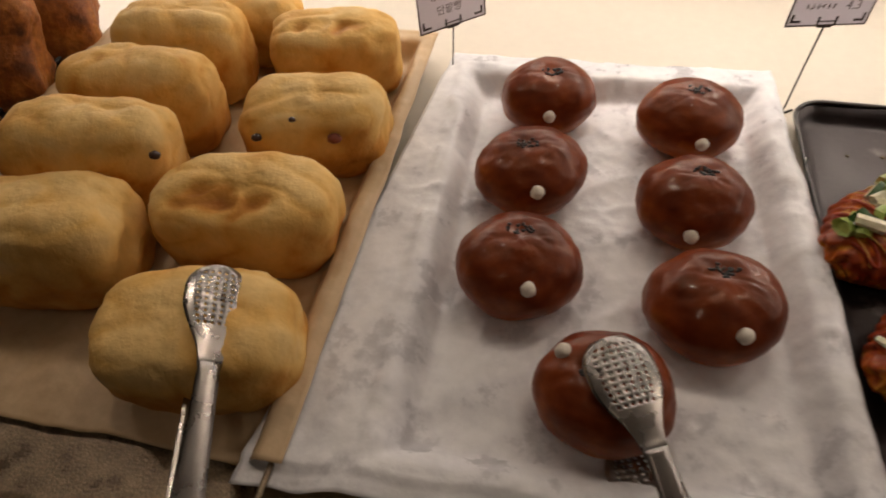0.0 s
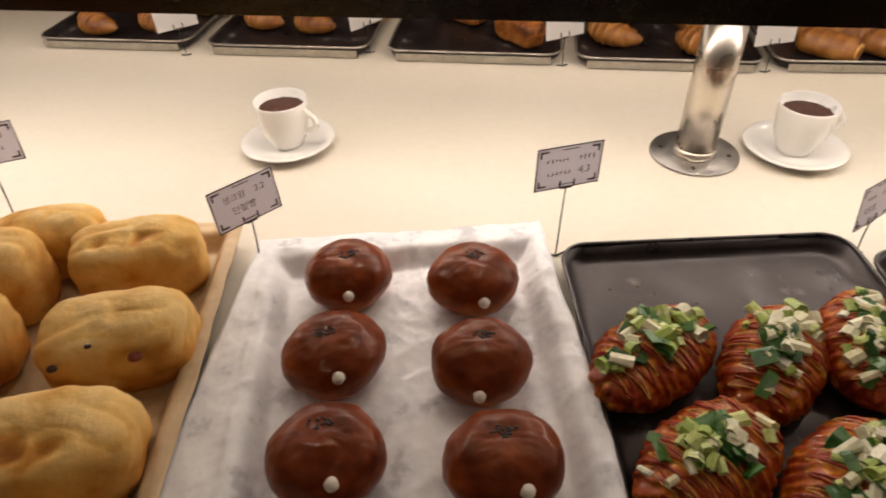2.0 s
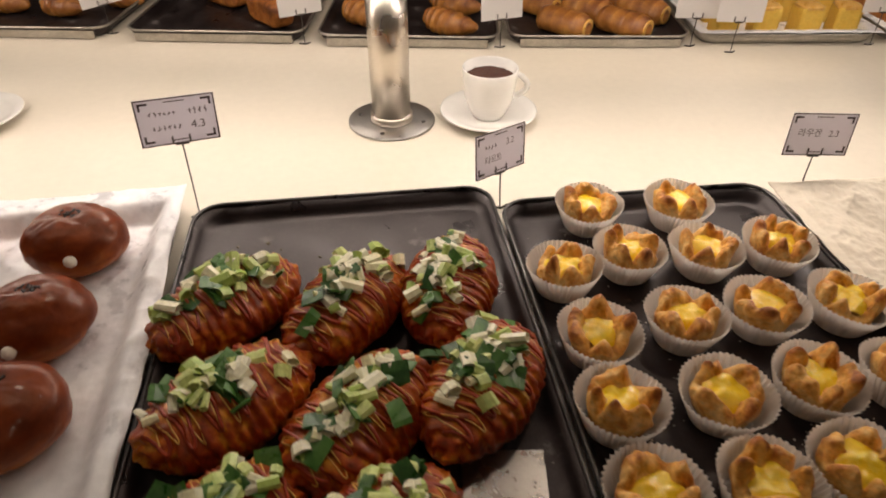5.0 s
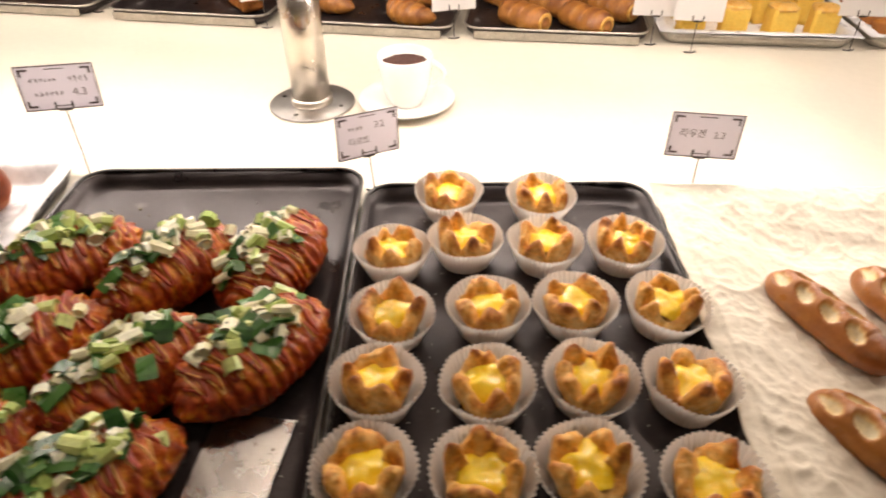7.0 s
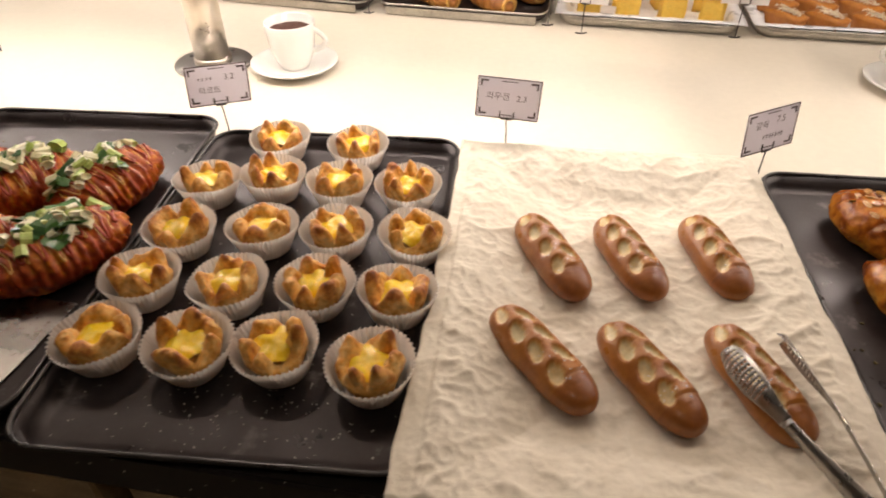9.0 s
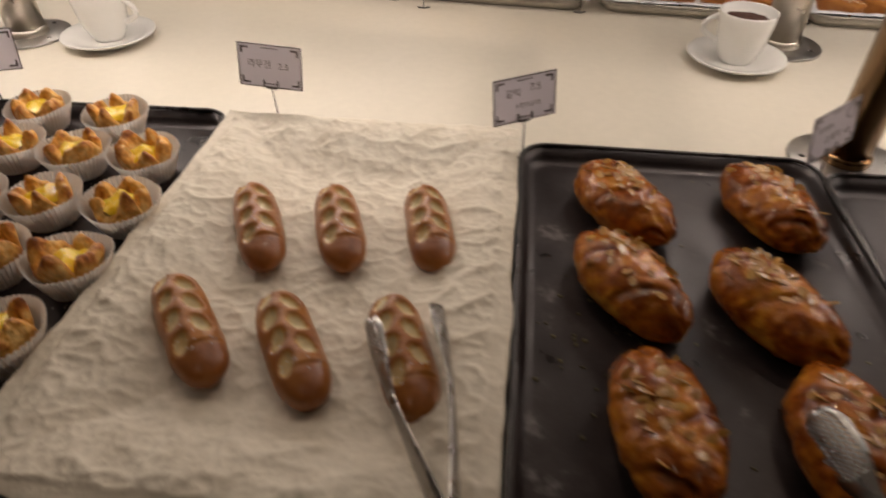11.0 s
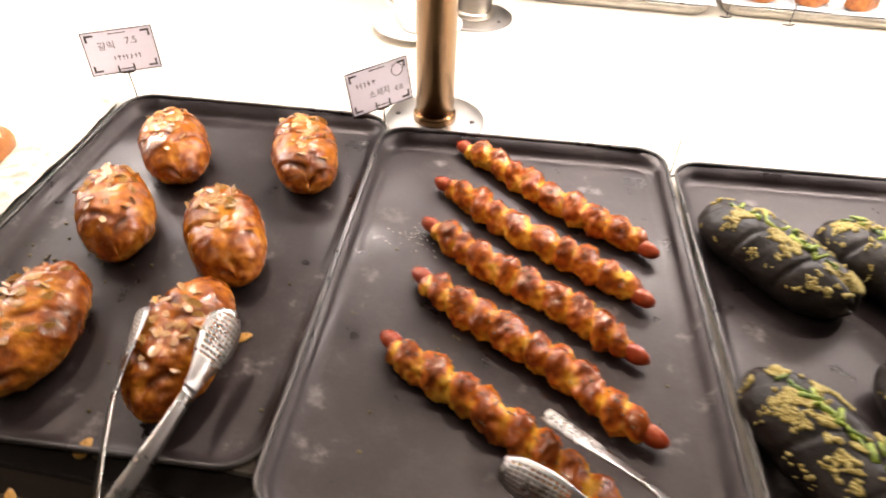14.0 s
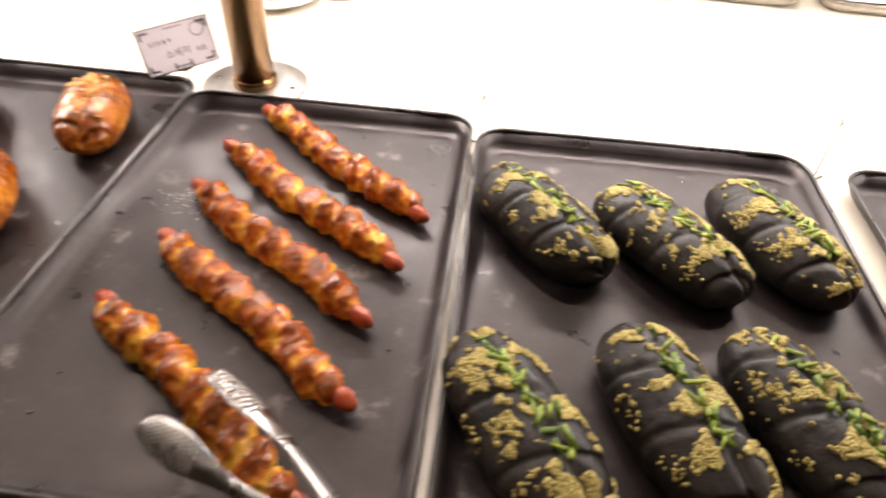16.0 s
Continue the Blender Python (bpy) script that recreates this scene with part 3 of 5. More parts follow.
def loaf(x, y, ang, ln, wd, ht, seed, tilt=0.0, dots=()):
    def f(d):
        k = 1 / max((abs(d.x) ** 3.8 + abs(d.y) ** 3.2 + abs(d.z) ** 3.4) ** (1 / 3.4), 1e-6)
        p = d * k
        q = Vector((p.x * ln / 2, p.y * wd / 2, p.z * ht / 2))
        w = 1 + 0.08 * nz(q, 14, seed) + 0.03 * nz(q, 42, seed) - 0.030 * (1 - abs(nz(Vector((q.x * 0.6, q.y, q.z)), 30, seed + 3))) ** 5 * (0.4 + max(0, p.z)) + 0.018 * nz(q, 75, seed + 5)
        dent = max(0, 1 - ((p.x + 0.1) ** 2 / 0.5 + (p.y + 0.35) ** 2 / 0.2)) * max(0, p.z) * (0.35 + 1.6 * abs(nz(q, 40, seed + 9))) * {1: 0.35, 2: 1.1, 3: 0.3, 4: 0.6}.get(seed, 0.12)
        q *= w
        q.z -= 0.009 * dent
        q.x *= 1 + 0.08 * p.z * 0.3
        # Tone darkens in creases and dents and towards the bottom, lightens on top.
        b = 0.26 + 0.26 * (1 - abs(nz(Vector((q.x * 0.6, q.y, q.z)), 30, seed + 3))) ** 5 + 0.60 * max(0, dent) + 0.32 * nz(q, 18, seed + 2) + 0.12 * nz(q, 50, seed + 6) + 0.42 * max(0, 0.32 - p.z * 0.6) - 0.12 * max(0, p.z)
        return q, min(1, max(0, b))
    ob = thing("bread_loaf", "pale golden soft bread loaf on tan baking paper" if not dots else "pale golden soft loaf with dried fruit on tan paper", "bread",
               pose(x, y, FLOOR + 0.003 + ht / 2 - 0.004, tilt, 0, ang), "pale bread loaves")
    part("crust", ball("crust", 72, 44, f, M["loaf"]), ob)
    for px, py, pz, r, kind in dots:
        me = ball("dried_fruit", 12, 8, lambda d: (Vector((d.x, d.y * 0.8, d.z * 0.7)) * r * (1 + 0.25 * nz(d, 2.5, seed)), 0.5), M[kind])
        part("dried_fruit", me, ob, pose(px, py, pz), "dark dried fruit")
    return ob


loaf(-0.196, 0.275, 4, 0.172, 0.120, 0.098, 1, 0)
loaf(-0.201, 0.420, 3, 0.178, 0.114, 0.108, 2, 4)
loaf(-0.170, 0.570, 5, 0.163, 0.106, 0.108, 3, 4, ((0.031, -0.053, 0.028, 0.008, "cherry"), (-0.054, -0.053, 0.030, 0.006, "raisin"), (-0.012, -0.045, 0.048, 0.004, "raisin")))
loaf(-0.184, 0.720, 4, 0.168, 0.100, 0.106, 4, 3)
loaf(-0.386, 0.362, 5, 0.182, 0.116, 0.122, 5, -6)
loaf(-0.386, 0.470, 4, 0.184, 0.100, 0.136, 6, -8, ((0.090, -0.040, 0.036, 0.0062, "raisin"),))
loaf(-0.384, 0.584, 3, 0.178, 0.096, 0.130, 7, -8)
loaf(-0.376, 0.690, 2, 0.168, 0.096, 0.130, 8, -8)
loaf(-0.318, 0.775, 3, 0.146, 0.080, 0.102, 9, -4)


def rustic(x, y, z, ang, ln, wd, ht, seed, tilt):
    def f(d):
        k = 1 / (abs(d.x) ** 5 + abs(d.y) ** 5 + abs(d.z) ** 5) ** (1 / 5)
        p = d * k
        q = Vector((p.x * ln / 2, p.y * wd / 2, p.z * ht / 2))
        w = 1 + 0.10 * nz(q, 22, seed) + 0.05 * nz(q, 70, seed)
        return q * w, 0.5 + 0.6 * nz(q, 30, seed)
    ob = thing("rustic_bread", "dark brown rustic bread piece on a black tray", "bread", pose(x, y, z, tilt, 0, ang), "rustic brown breads")
    part("crust", ball("crust", 56, 36, f, M["rustic"]), ob)


for i, (x, y, t) in enumerate(((-0.675, 0.42, 50), (-0.675, 0.54, 50), (-0.67, 0.66, 48), (-0.66, 0.78, 45), (-0.88, 0.45, 50), (-0.89, 0.60, 50), (-0.88, 0.75, 48))):
    rustic(x, y, TOP + 0.076, 14, 0.19, 0.072, 0.165, 30 + i, -28)

seed_one = ball("seed", 6, 4, lambda d: (Vector((d.x * 0.0024, d.y * 0.0014, d.z * 0.0010)), 0), M["sesame"])


def red_bean_bun(x, y, r, seed, dot, ses, spin=0):
    h = 0.074

    def f(d):
        p = Vector((d.x * r, d.y * r * 0.94, d.z * h * 0.56))
        dent = math.exp(-((d.x - ses[0] * 0.9) ** 2 + (d.y - ses[1] * 0.9) ** 2) / 0.05) if d.z > 0 else 0
        wr = abs(nz((d.x, d.y * 2.2, d.z), 2.6, seed)) * math.exp(-((d.x - ses[0]) ** 2 + (d.y - ses[1] + 0.1) ** 2) / 0.22)
        p *= 1 + 0.07 * nz(d, 1.4, seed) + 0.022 * nz(d, 4.5, seed)
        p.z -= 0.0035 * dent + 0.004 * max(0, 0.22 - wr) * dent
        p.z -= (0.002 * wr + 0.0012 * (1 - abs(nz((d.x, d.y * 3, d.z), 2.1, seed + 8))) ** 8) * min(1, max(0, d.z - 0.1) * 3)
        p.z = flatten(p.z, -h * 0.44)
        b = 0.42 + 0.36 * d.z + 0.34 * nz(d, 2.2, seed + 4) + 0.22 * nz(d, 7, seed + 6) - 0.18 * max(0, -d.z) - (0.25 if d.z < -0.25 else 0)
        return p, min(1, max(0, b))
    me = ball("crust", 72, 44, f, M["bun"])
    ob = thing("red_bean_bun", "round glossy brown bun with black sesame and one white dot", "bun", pose(x, y, FLOOR + 0.006 + h * 0.44, 0, 0, spin), "glossy brown buns on white paper")
    part("crust", me, ob)
    rng = random.Random(seed)

    def on_top(px, py):
        d = Vector((px, py, math.sqrt(max(0.02, 1 - px * px - py * py))))
        return f(d)[0]
    lst = []
    for _ in range(24):
        a, q = rng.uniform(0, 6.283), 0.17 * math.sqrt(rng.random())
        p = on_top(ses[0] + q * math.cos(a) * 1.3, ses[1] + q * math.sin(a) * 0.8)
        lst.append((seed_one, Matrix.Translation(p + Vector((0, 0, 0.0006))) @ pose(0, 0, 0, rng.uniform(-20, 20), rng.uniform(-20, 20), rng.uniform(0, 180))))
    part("sesame_seeds", joined("sesame_seeds", lst, M["sesame"]), ob, label="pinch of black sesame seeds")
    p = on_top(dot[0], dot[1] - (0.10 if dot[1] < 0 else 0.0))
    white = ball("icing_dot", 14, 10, lambda d: (Vector((d.x * 0.0072, d.y * 0.0072, d.z * 0.0072)) * (1 + 0.16 * nz(d, 1.6, seed)), 0), M["sugar"])
    part("icing_dot", white, ob, Matrix.Translation(p), "white icing dot")
    return ob


red_bean_bun(0.094, 0.664, 0.0585, 41, (0.03, -0.87), (0.02, -0.05))
red_bean_bun(0.258, 0.632, 0.0592, 42, (0.10, -0.88), (0.05, 0.10))
red_bean_bun(0.078, 0.528, 0.0605, 43, (0.13, -0.80), (-0.10, 0.0))
red_bean_bun(0.246, 0.494, 0.0585, 44, (-0.17, -0.885), (0.08, 0.10))
red_bean_bun(0.072, 0.393, 0.0615, 45, (0.16, -0.70), (-0.02, 0.22))
red_bean_bun(0.248, 0.363, 0.0605, 46, (0.22, -0.72), (0.02, 0.18))
red_bean_bun(0.149, 0.266, 0.0580, 47, (-0.62, 0.28), (-0.20, -0.10))

# spring onion pieces, shared shapes
ONION = []
for mat_key in ("onion_white", "onion_pale", "onion_green"):
    for k in range(3):
        ln, r = ((0.010, 0.0042), (0.013, 0.0038), (0.007, 0.0048))[k]
        flat, broad = (0.28, 1.8) if mat_key == "onion_green" else (0.8, 1.15)

        bmx = bmesh.new()
        bmesh.ops.create_cone(bmx, cap_ends=True, segments=7, radius1=r, radius2=r * 0.9, depth=ln)
        bmesh.ops.inset_region(bmx, faces=[q for q in bmx.faces if len(q.verts) > 4], thickness=r * 0.3, depth=-0.0015)
        bmesh.ops.rotate(bmx, verts=bmx.verts, matrix=Matrix.Rotation(radians(90), 3, "Y"))
        bmesh.ops.scale(bmx, vec=(1, broad, flat), verts=bmx.verts)
        for v in bmx.verts:
            v.co.z += 0.0012 * nz(v.co, 130, k)
        ONION.append(bm_mesh("spring_onion", bmx, M[mat_key], False))


def sausage_bread(x, y, ang, seed, ln=0.182, wd=0.108, ht=0.078):
    rng = random.Random(seed)

    def skin(s, t):
        c = 2 * s - 1
        w = max(0.0, 1 - abs(c) ** 2.3) ** 0.62
        yy, zz = math.cos(t), math.sin(t)
        rid = 0.5 + 0.5 * math.sin(s * 92 + 3 * yy + 4 * nz((s * 4, yy, zz), 1.2, seed))
        p = Vector((c * ln / 2, yy * wd / 2 * w, zz * ht / 2 * w))
        p *= 1 + 0.07 * nz(p, 26, seed) + 0.05 * nz(p, 80, seed) + 0.035 * nz(p, 190, seed) + 0.055 * (rid - 0.5) * (1 if zz > -0.2 else 0.2)
        p.z = flatten(p.z, -ht * 0.36)
        b = 0.26 + 0.40 * rid * (0.6 + nz(p, 50, seed)) + 0.35 * nz(p, 30, seed + 1) + 0.5 * nz(p, 140, seed + 2)
        return p, min(1, max(0, b))
    ob = thing("sausage_bread", "oval bread with ketchup, mayonnaise and chopped spring onion", "bread", pose(x, y, FLOOR + ht * 0.36, 0, 0, ang), "sausage breads with spring onion")
    part("bread", long_skin("bread", 130, 56, skin, M["sausage_bread"]), ob)

    def surf(s, t, up):
        p, _ = skin(s, t)
        return p + Vector((0, math.cos(t), math.sin(t))) * up
    for nm, key, r, n, off, lab in (("ketchup", "ketchup", 0.0019, 13, 0.0, "baked red ketchup zigzag"), ("mayonnaise", "mayo", 0.0008, 18, 0.35, "thin yellow mayonnaise zigzag")):
        pts = []
        for i in range(n * 10 + 1):
            q = i / (n * 10)
            sw = math.sin(math.pi * (q * n + off))
            s = 0.09 + 0.82 * q + 0.030 * nz((q * 9, seed, 0), 1, seed)
            pts.append(surf(s, math.pi / 2 + 1.15 * sw * (0.8 + 0.6 * nz((q * 11, 0, 0), 1, seed)), 0.0006))
        part(nm, tube(nm, pts, r, M[key], 5), ob, label=lab)
    for _ in range(46):
        s = 0.5 + rng.gauss(0.02, 0.17)
        s = min(0.90, max(0.12, s))
        side = rng.gauss(-0.10, 0.32)
        p = surf(s, math.pi / 2 + side, 0.0018 + rng.random() * 0.0075 * math.exp(-(side * 2) ** 2))
        k = rng.choices((0, 1, 2), (0.36, 0.32, 0.32))[0] * 3 + rng.randrange(3)
        o = part("spring_onion", ONION[k], ob, Matrix.Translation(p) @ pose(0, 0, 0, -math.degrees(side) * 0.7 + rng.uniform(-35, 35), rng.uniform(-30, 30), rng.uniform(0, 360)))
        o.scale = [rng.uniform(1.0, 2.15)] * 3
    return ob


for i, (x, y, a) in enumerate(((0.445, 0.480, 32), (0.577, 0.454, 48), (0.695, 0.461, 66), (0.451, 0.342, 30), (0.574, 0.297, 40), (0.695, 0.312, 48), (0.438, 0.201, 33), (0.569, 0.171, 38))):
    sausage_bread(x, y, a, 60 + i)

# ---- tarts ----


def tart_meshes(seed):
    n = 96
    verts, faces = [], []
    prof = [(0.0, 0.0012), (0.028, 0.0012), (0.0305, 0.003), (0.037, 0.020), (0.0455, 0.041)]
    for j, (r, z) in enumerate(prof):
        for i in range(n):
            t = 2 * math.pi * i / n
            k = j / (len(prof) - 1)
            crimp = 0.0019 * (1 if i % 2 else -1) * max(0, k - 0.25)
            wob = 1 + 0.05 * k * nz((math.cos(t), math.sin(t), 0), 1.1, seed)
            verts.append(((r + crimp) * wob * math.cos(t), (r + crimp) * wob * math.sin(t), z + 0.003 * k * nz((math.cos(t), math.sin(t), 1), 1.4, seed)))
    for j in range(len(prof) - 1):
        for i in range(n):
            k = (i + 1) % n
            faces.append((j * n + i, j * n + k, (j + 1) * n + k, (j + 1) * n + i))
    cup = mesh_of("paper_cup", verts, faces, M["cup_paper"], False)
    pts = 4 if seed % 3 else 5
    n, verts, faces, bake = 96, [], [], []
    rows = 22
    for j in range(rows + 1):
        k = j / rows
        for i in range(n):
            t = 2 * math.pi * i / n
            c, q = math.cos(t), math.sin(t)
            tw = t + 0.22 * math.sin(2 * t + seed) + 0.15 * math.sin(3 * t + 2 * seed)
            petal = abs(math.cos(pts * tw / 2 + seed)) ** 0.85
            lift = 1 + 0.95 * nz((c, q, 0), 1.4, seed + 5)
            top = 0.034 + 0.016 * petal * lift
            rc, tube_r = 0.0300 - 0.0016 * petal, 0.0054 + 0.0026 * petal
            if k < 0.4:
                u = k / 0.4
                r = 0.024 + (rc + tube_r - 0.024) * math.sin(u * math.pi / 2)
                z = 0.004 + (top - 0.010) * u
            elif k < 0.75:
                a = (k - 0.4) / 0.35 * math.pi
                r = rc + tube_r * math.cos(a)
                z = top - 0.006 + tube_r * math.sin(a) * (0.9 + 0.5 * petal)
            else:
                u = (k - 0.75) / 0.25
                r = (rc - tube_r) - u * (0.004 + 0.006 * petal)
                z = top - 0.006 - u * (top - 0.006 - 0.033)
            fold = nz((c * 2.2, q * 2.2, k * 3.0), 1.0, seed)
            fine_n = nz((c * 6, q * 6, k * 9), 1.0, seed + 2)
            r += 0.0052 * fold + 0.0018 * fine_n
            z += (0.0052 * fold + 0.0020 * fine_n) * min(1, k * 3)
            verts.append((r * c, r * q, z))
            ridge = math.exp(-((k - 0.55) / 0.13) ** 2)
            bake.append(min(1, max(0, 0.05 + 0.50 * petal ** 2 * ridge * lift + 0.55 * fold + 0.35 * fine_n + 0.22 * max(0, 0.35 - k) + 0.10 * (1 - petal))))
    for j in range(rows):
        for i in range(n):
            q = (i + 1) % n
            faces.append((j * n + i, j * n + q, (j + 1) * n + q, (j + 1) * n + i))
    faces.append(tuple(range(n - 1, -1, -1)))
    shell = mesh_of("pastry_shell", verts, faces, M["pastry"], True, bake)
    n, verts, faces = 40, [], []
    for j, k in enumerate((1.0, 0.75, 0.45, 0.15)):
        for i in range(n):
            t = 2 * math.pi * i / n
            wob = 1 + 0.16 * nz((math.cos(t), math.sin(t), 0), 1.3, seed + 2)
            r = 0.0248 * k * wob
            verts.append((r * math.cos(t), r * math.sin(t), 0.0425 - 0.007 * k ** 3 - 0.002 * (1 - k) + 0.006 * nz((r * math.cos(t), r * math.sin(t), 0), 70, seed)))
    for j in range(3):
        for i in range(n):
            q = (i + 1) % n
            faces.append((j * n + i, j * n + q, (j + 1) * n + q, (j + 1) * n + i))
    faces.append(tuple(3 * n + i for i in range(n)))
    fill = mesh_of("custard", verts, faces, M["custard"])
    return cup, shell, fill


TARTS = [tart_meshes(s) for s in range(1, 8)]
rng = random.Random(5)
for i, (x, y) in enumerate(((0.916, 0.578), (1.038, 0.560), (0.837, 0.460), (0.926, 0.474), (1.022, 0.459), (1.120, 0.453), (0.834, 0.353), (0.939, 0.353), (1.035, 0.351),
                            (1.132, 0.343), (0.817, 0.259), (0.925, 0.249), (1.023, 0.249), (1.117, 0.234), (0.809, 0.167), (0.906, 0.156), (0.999, 0.154), (1.099, 0.130))):
    cup, shell, fill = TARTS[i % 7]
    ob = thing("custard_tart", "golden pastry tart with yellow custard in a white paper cup", "tart", pose(x, y, FLOOR, rng.uniform(-3, 3), rng.uniform(-3, 3), rng.uniform(0, 360)), "custard tarts in paper cups")
    part("paper_cup", cup, ob, label="crimped white paper cup")
    part("pastry_shell", shell, ob, label="browned folded pastry shell").scale = (0.93, 0.93, 1.0)
    part("custard", fill, ob, label="glossy yellow custard").scale = (0.93, 0.93, 1.0)

# ---- pretzel rolls ----
salt_grain = box_mesh("salt_grain", 0.0016, 0.0013, 0.0012, M["salt"], 0.0003, False)


def pretzel_roll(x, y, ang, ln, seed, wd=0.054, ht=0.044):
    cuts = 4

    def skin(s, t):
        c = 2 * s - 1
        w = max(0.0, 1 - abs(c) ** 4.2) ** 0.5
        yy, zz = math.cos(t), math.sin(t)
        p = Vector((c * ln / 2, yy * wd / 2 * w, zz * ht / 2 * w))
        open_ = 0.0
        if zz > 0:
            for i in range(cuts * 2 - 1):
                ds = (s - 0.13 - 0.60 * i / (cuts * 2 - 2)) * ln
                dy = (yy - (0.40 if i % 2 else -0.42)) * wd / 2
                lx, ly = 0.94 * ds + (0.34 if i % 2 else -0.34) * dy, 0.94 * dy - (0.34 if i % 2 else -0.34) * ds
                open_ = max(open_, 1 - (lx / 0.0135) ** 2 - (ly / 0.0076) ** 2)
        strap = 0.0030 * (1 if 0.08 < s < 0.78 else 0) * max(0, zz) * (1 if open_ <= 0 else 0)
        p.z += strap - 0.0055 * min(1, open_ * 2.2) + 0.002 * math.sin(min(1, open_) * 3.1)
        p.y += 0.0012 * nz(p, 40, seed)
        p.z = flatten(p.z, -ht * 0.38)
        b = 0.62 + 0.2 * nz(p, 30, seed) + (0.16 if s > 0.8 else 0)
        if open_ > 0.02:
            b = 0.02 + 0.30 * (1 - min(1, open_ * 3)) + 0.12 * nz(p, 60, seed)
        return p, min(1, max(0, b))
    ob = thing("pretzel_roll", "brown pretzel roll with pale scored top and salt", "bread roll", pose(x, y, FLOOR + 0.006 + ht * 0.38, 0, 0, ang), "pretzel rolls on cream paper")
    part("crust", long_skin("crust", 110, 56, skin, M["pretzel"]), ob)
    r = random.Random(seed)
    lst = []
    for _ in range(16):
        p, _b = skin(r.uniform(0.55, 0.82), math.pi / 2 + r.uniform(-0.7, 0.7))
        lst.append((salt_grain, Matrix.Translation(p) @ pose(0, 0, 0, r.uniform(0, 90), 0, r.uniform(0, 90))))
    part("salt", joined("salt", lst, M["salt"]), ob, label="white salt grains")


for i, (x, y, a, ln) in enumerate(((1.302, 0.314, -71, 0.160), (1.397, 0.313, -76, 0.152), (1.502, 0.314, -82, 0.148), (1.271, 0.151, -59, 0.158), (1.377, 0.127, -65, 0.150), (1.483, 0.120, -75, 0.152))):
    pretzel_roll(x, y, a, ln, 80 + i)

# ---- almond breads ----
SLICES = []
for k in range(3):
    bmx = bmesh.new()
    bmesh.ops.create_circle(bmx, cap_ends=True, segments=12, radius=0.0085)
    for v in bmx.verts:
        v.co.x *= 1.0
        v.co.y *= 0.62 * (1 - 0.3 * v.co.x / 0.0085)
        v.co.z = 0.0010 * math.sin(v.co.x * 300 + k) + 0.0006 * k * (v.co.y / 0.005)
    g = bmesh.ops.extrude_face_region(bmx, geom=bmx.faces[:])
    bmesh.ops.translate(bmx, vec=(0, 0, 0.0011), verts=[e for e in g["geom"] if isinstance(e, bmesh.types.BMVert)])
    SLICES.append(bm_mesh("almond_slice", bmx, M["almond"]))


def almond_bread(x, y, ang, seed, ln=0.168, wd=0.088, ht=0.070):
    rng = random.Random(seed)

    def skin(s, t):
        c = 2 * s - 1
        w = max(0.0, 1 - abs(c) ** 2.5) ** 0.62
        yy, zz = math.cos(t), math.sin(t)
        p = Vector((c * ln / 2, yy * wd / 2 * w, zz * ht / 2 * w))
        br = abs(math.sin(s * 7.6 + 1.15 * (yy + 1) * (1 if yy > 0 else -1) + seed))
        crease = 1 - min(1, br / 0.35)
        mid = 1 - min(1, abs(yy + 0.12 * math.sin(9 * s)) / 0.22)
        top = max(0.0, zz)
        p *= 1 + 0.08 * nz(p, 24, seed) + 0.035 * nz(p, 60, seed) + 0.018 * nz(p, 120, seed) - top * (0.085 * crease + 0.03 * mid) - 0.014 * (1 - abs(nz(p, 75, seed + 7))) ** 7
        p.z = flatten(p.z, -ht * 0.38)
        b = 0.42 + 0.30 * crease * top + 0.36 * nz(p, 26, seed) + 0.25 * nz(p, 110, seed) + 0.16 * (1 - abs(nz(p, 75, seed + 7))) ** 7 - 0.15 * mid - 0.3 * max(0, 0.25 - zz)
        return p, min(1, max(0, b))
    ob = thing("almond_bread", "glazed dark brown braided bread topped with toasted almond slices", "bread", pose(x, y, FLOOR + ht * 0.38, 0, 0, ang), "glazed almond breads")
    part("bread", long_skin("bread", 120, 66, skin, M["almond_bread"]), ob)
    for _ in range(34):
        s = min(0.80, max(0.17, rng.gauss(0.42, 0.18)))
        side = rng.gauss(0, 0.38)
        p, _b = skin(s, math.pi / 2 + side)
        p += Vector((0, math.cos(math.pi / 2 + side), math.sin(math.pi / 2 + side))) * (0.0001 + 0.0006 * rng.random())
        o = part("almond_slice", SLICES[rng.randrange(3)], ob, Matrix.Translation(p) @ pose(0, 0, 0, -math.degrees(side) + rng.uniform(-7, 7), rng.uniform(-7, 7), rng.uniform(0, 360)))
        o.scale = (rng.uniform(0.55, 1.05), rng.uniform(0.5, 0.95), 0.6)


for i, (x, y, a) in enumerate(((1.738, 0.362, -65), (1.915, 0.355, -76), (1.716, 0.218, -65), (1.855, 0.186, -66), (1.708, 0.040, -88), (1.857, 0.024, -94))):
    almond_bread(x, y, a, 100 + i)

# ---- sausage twists ----


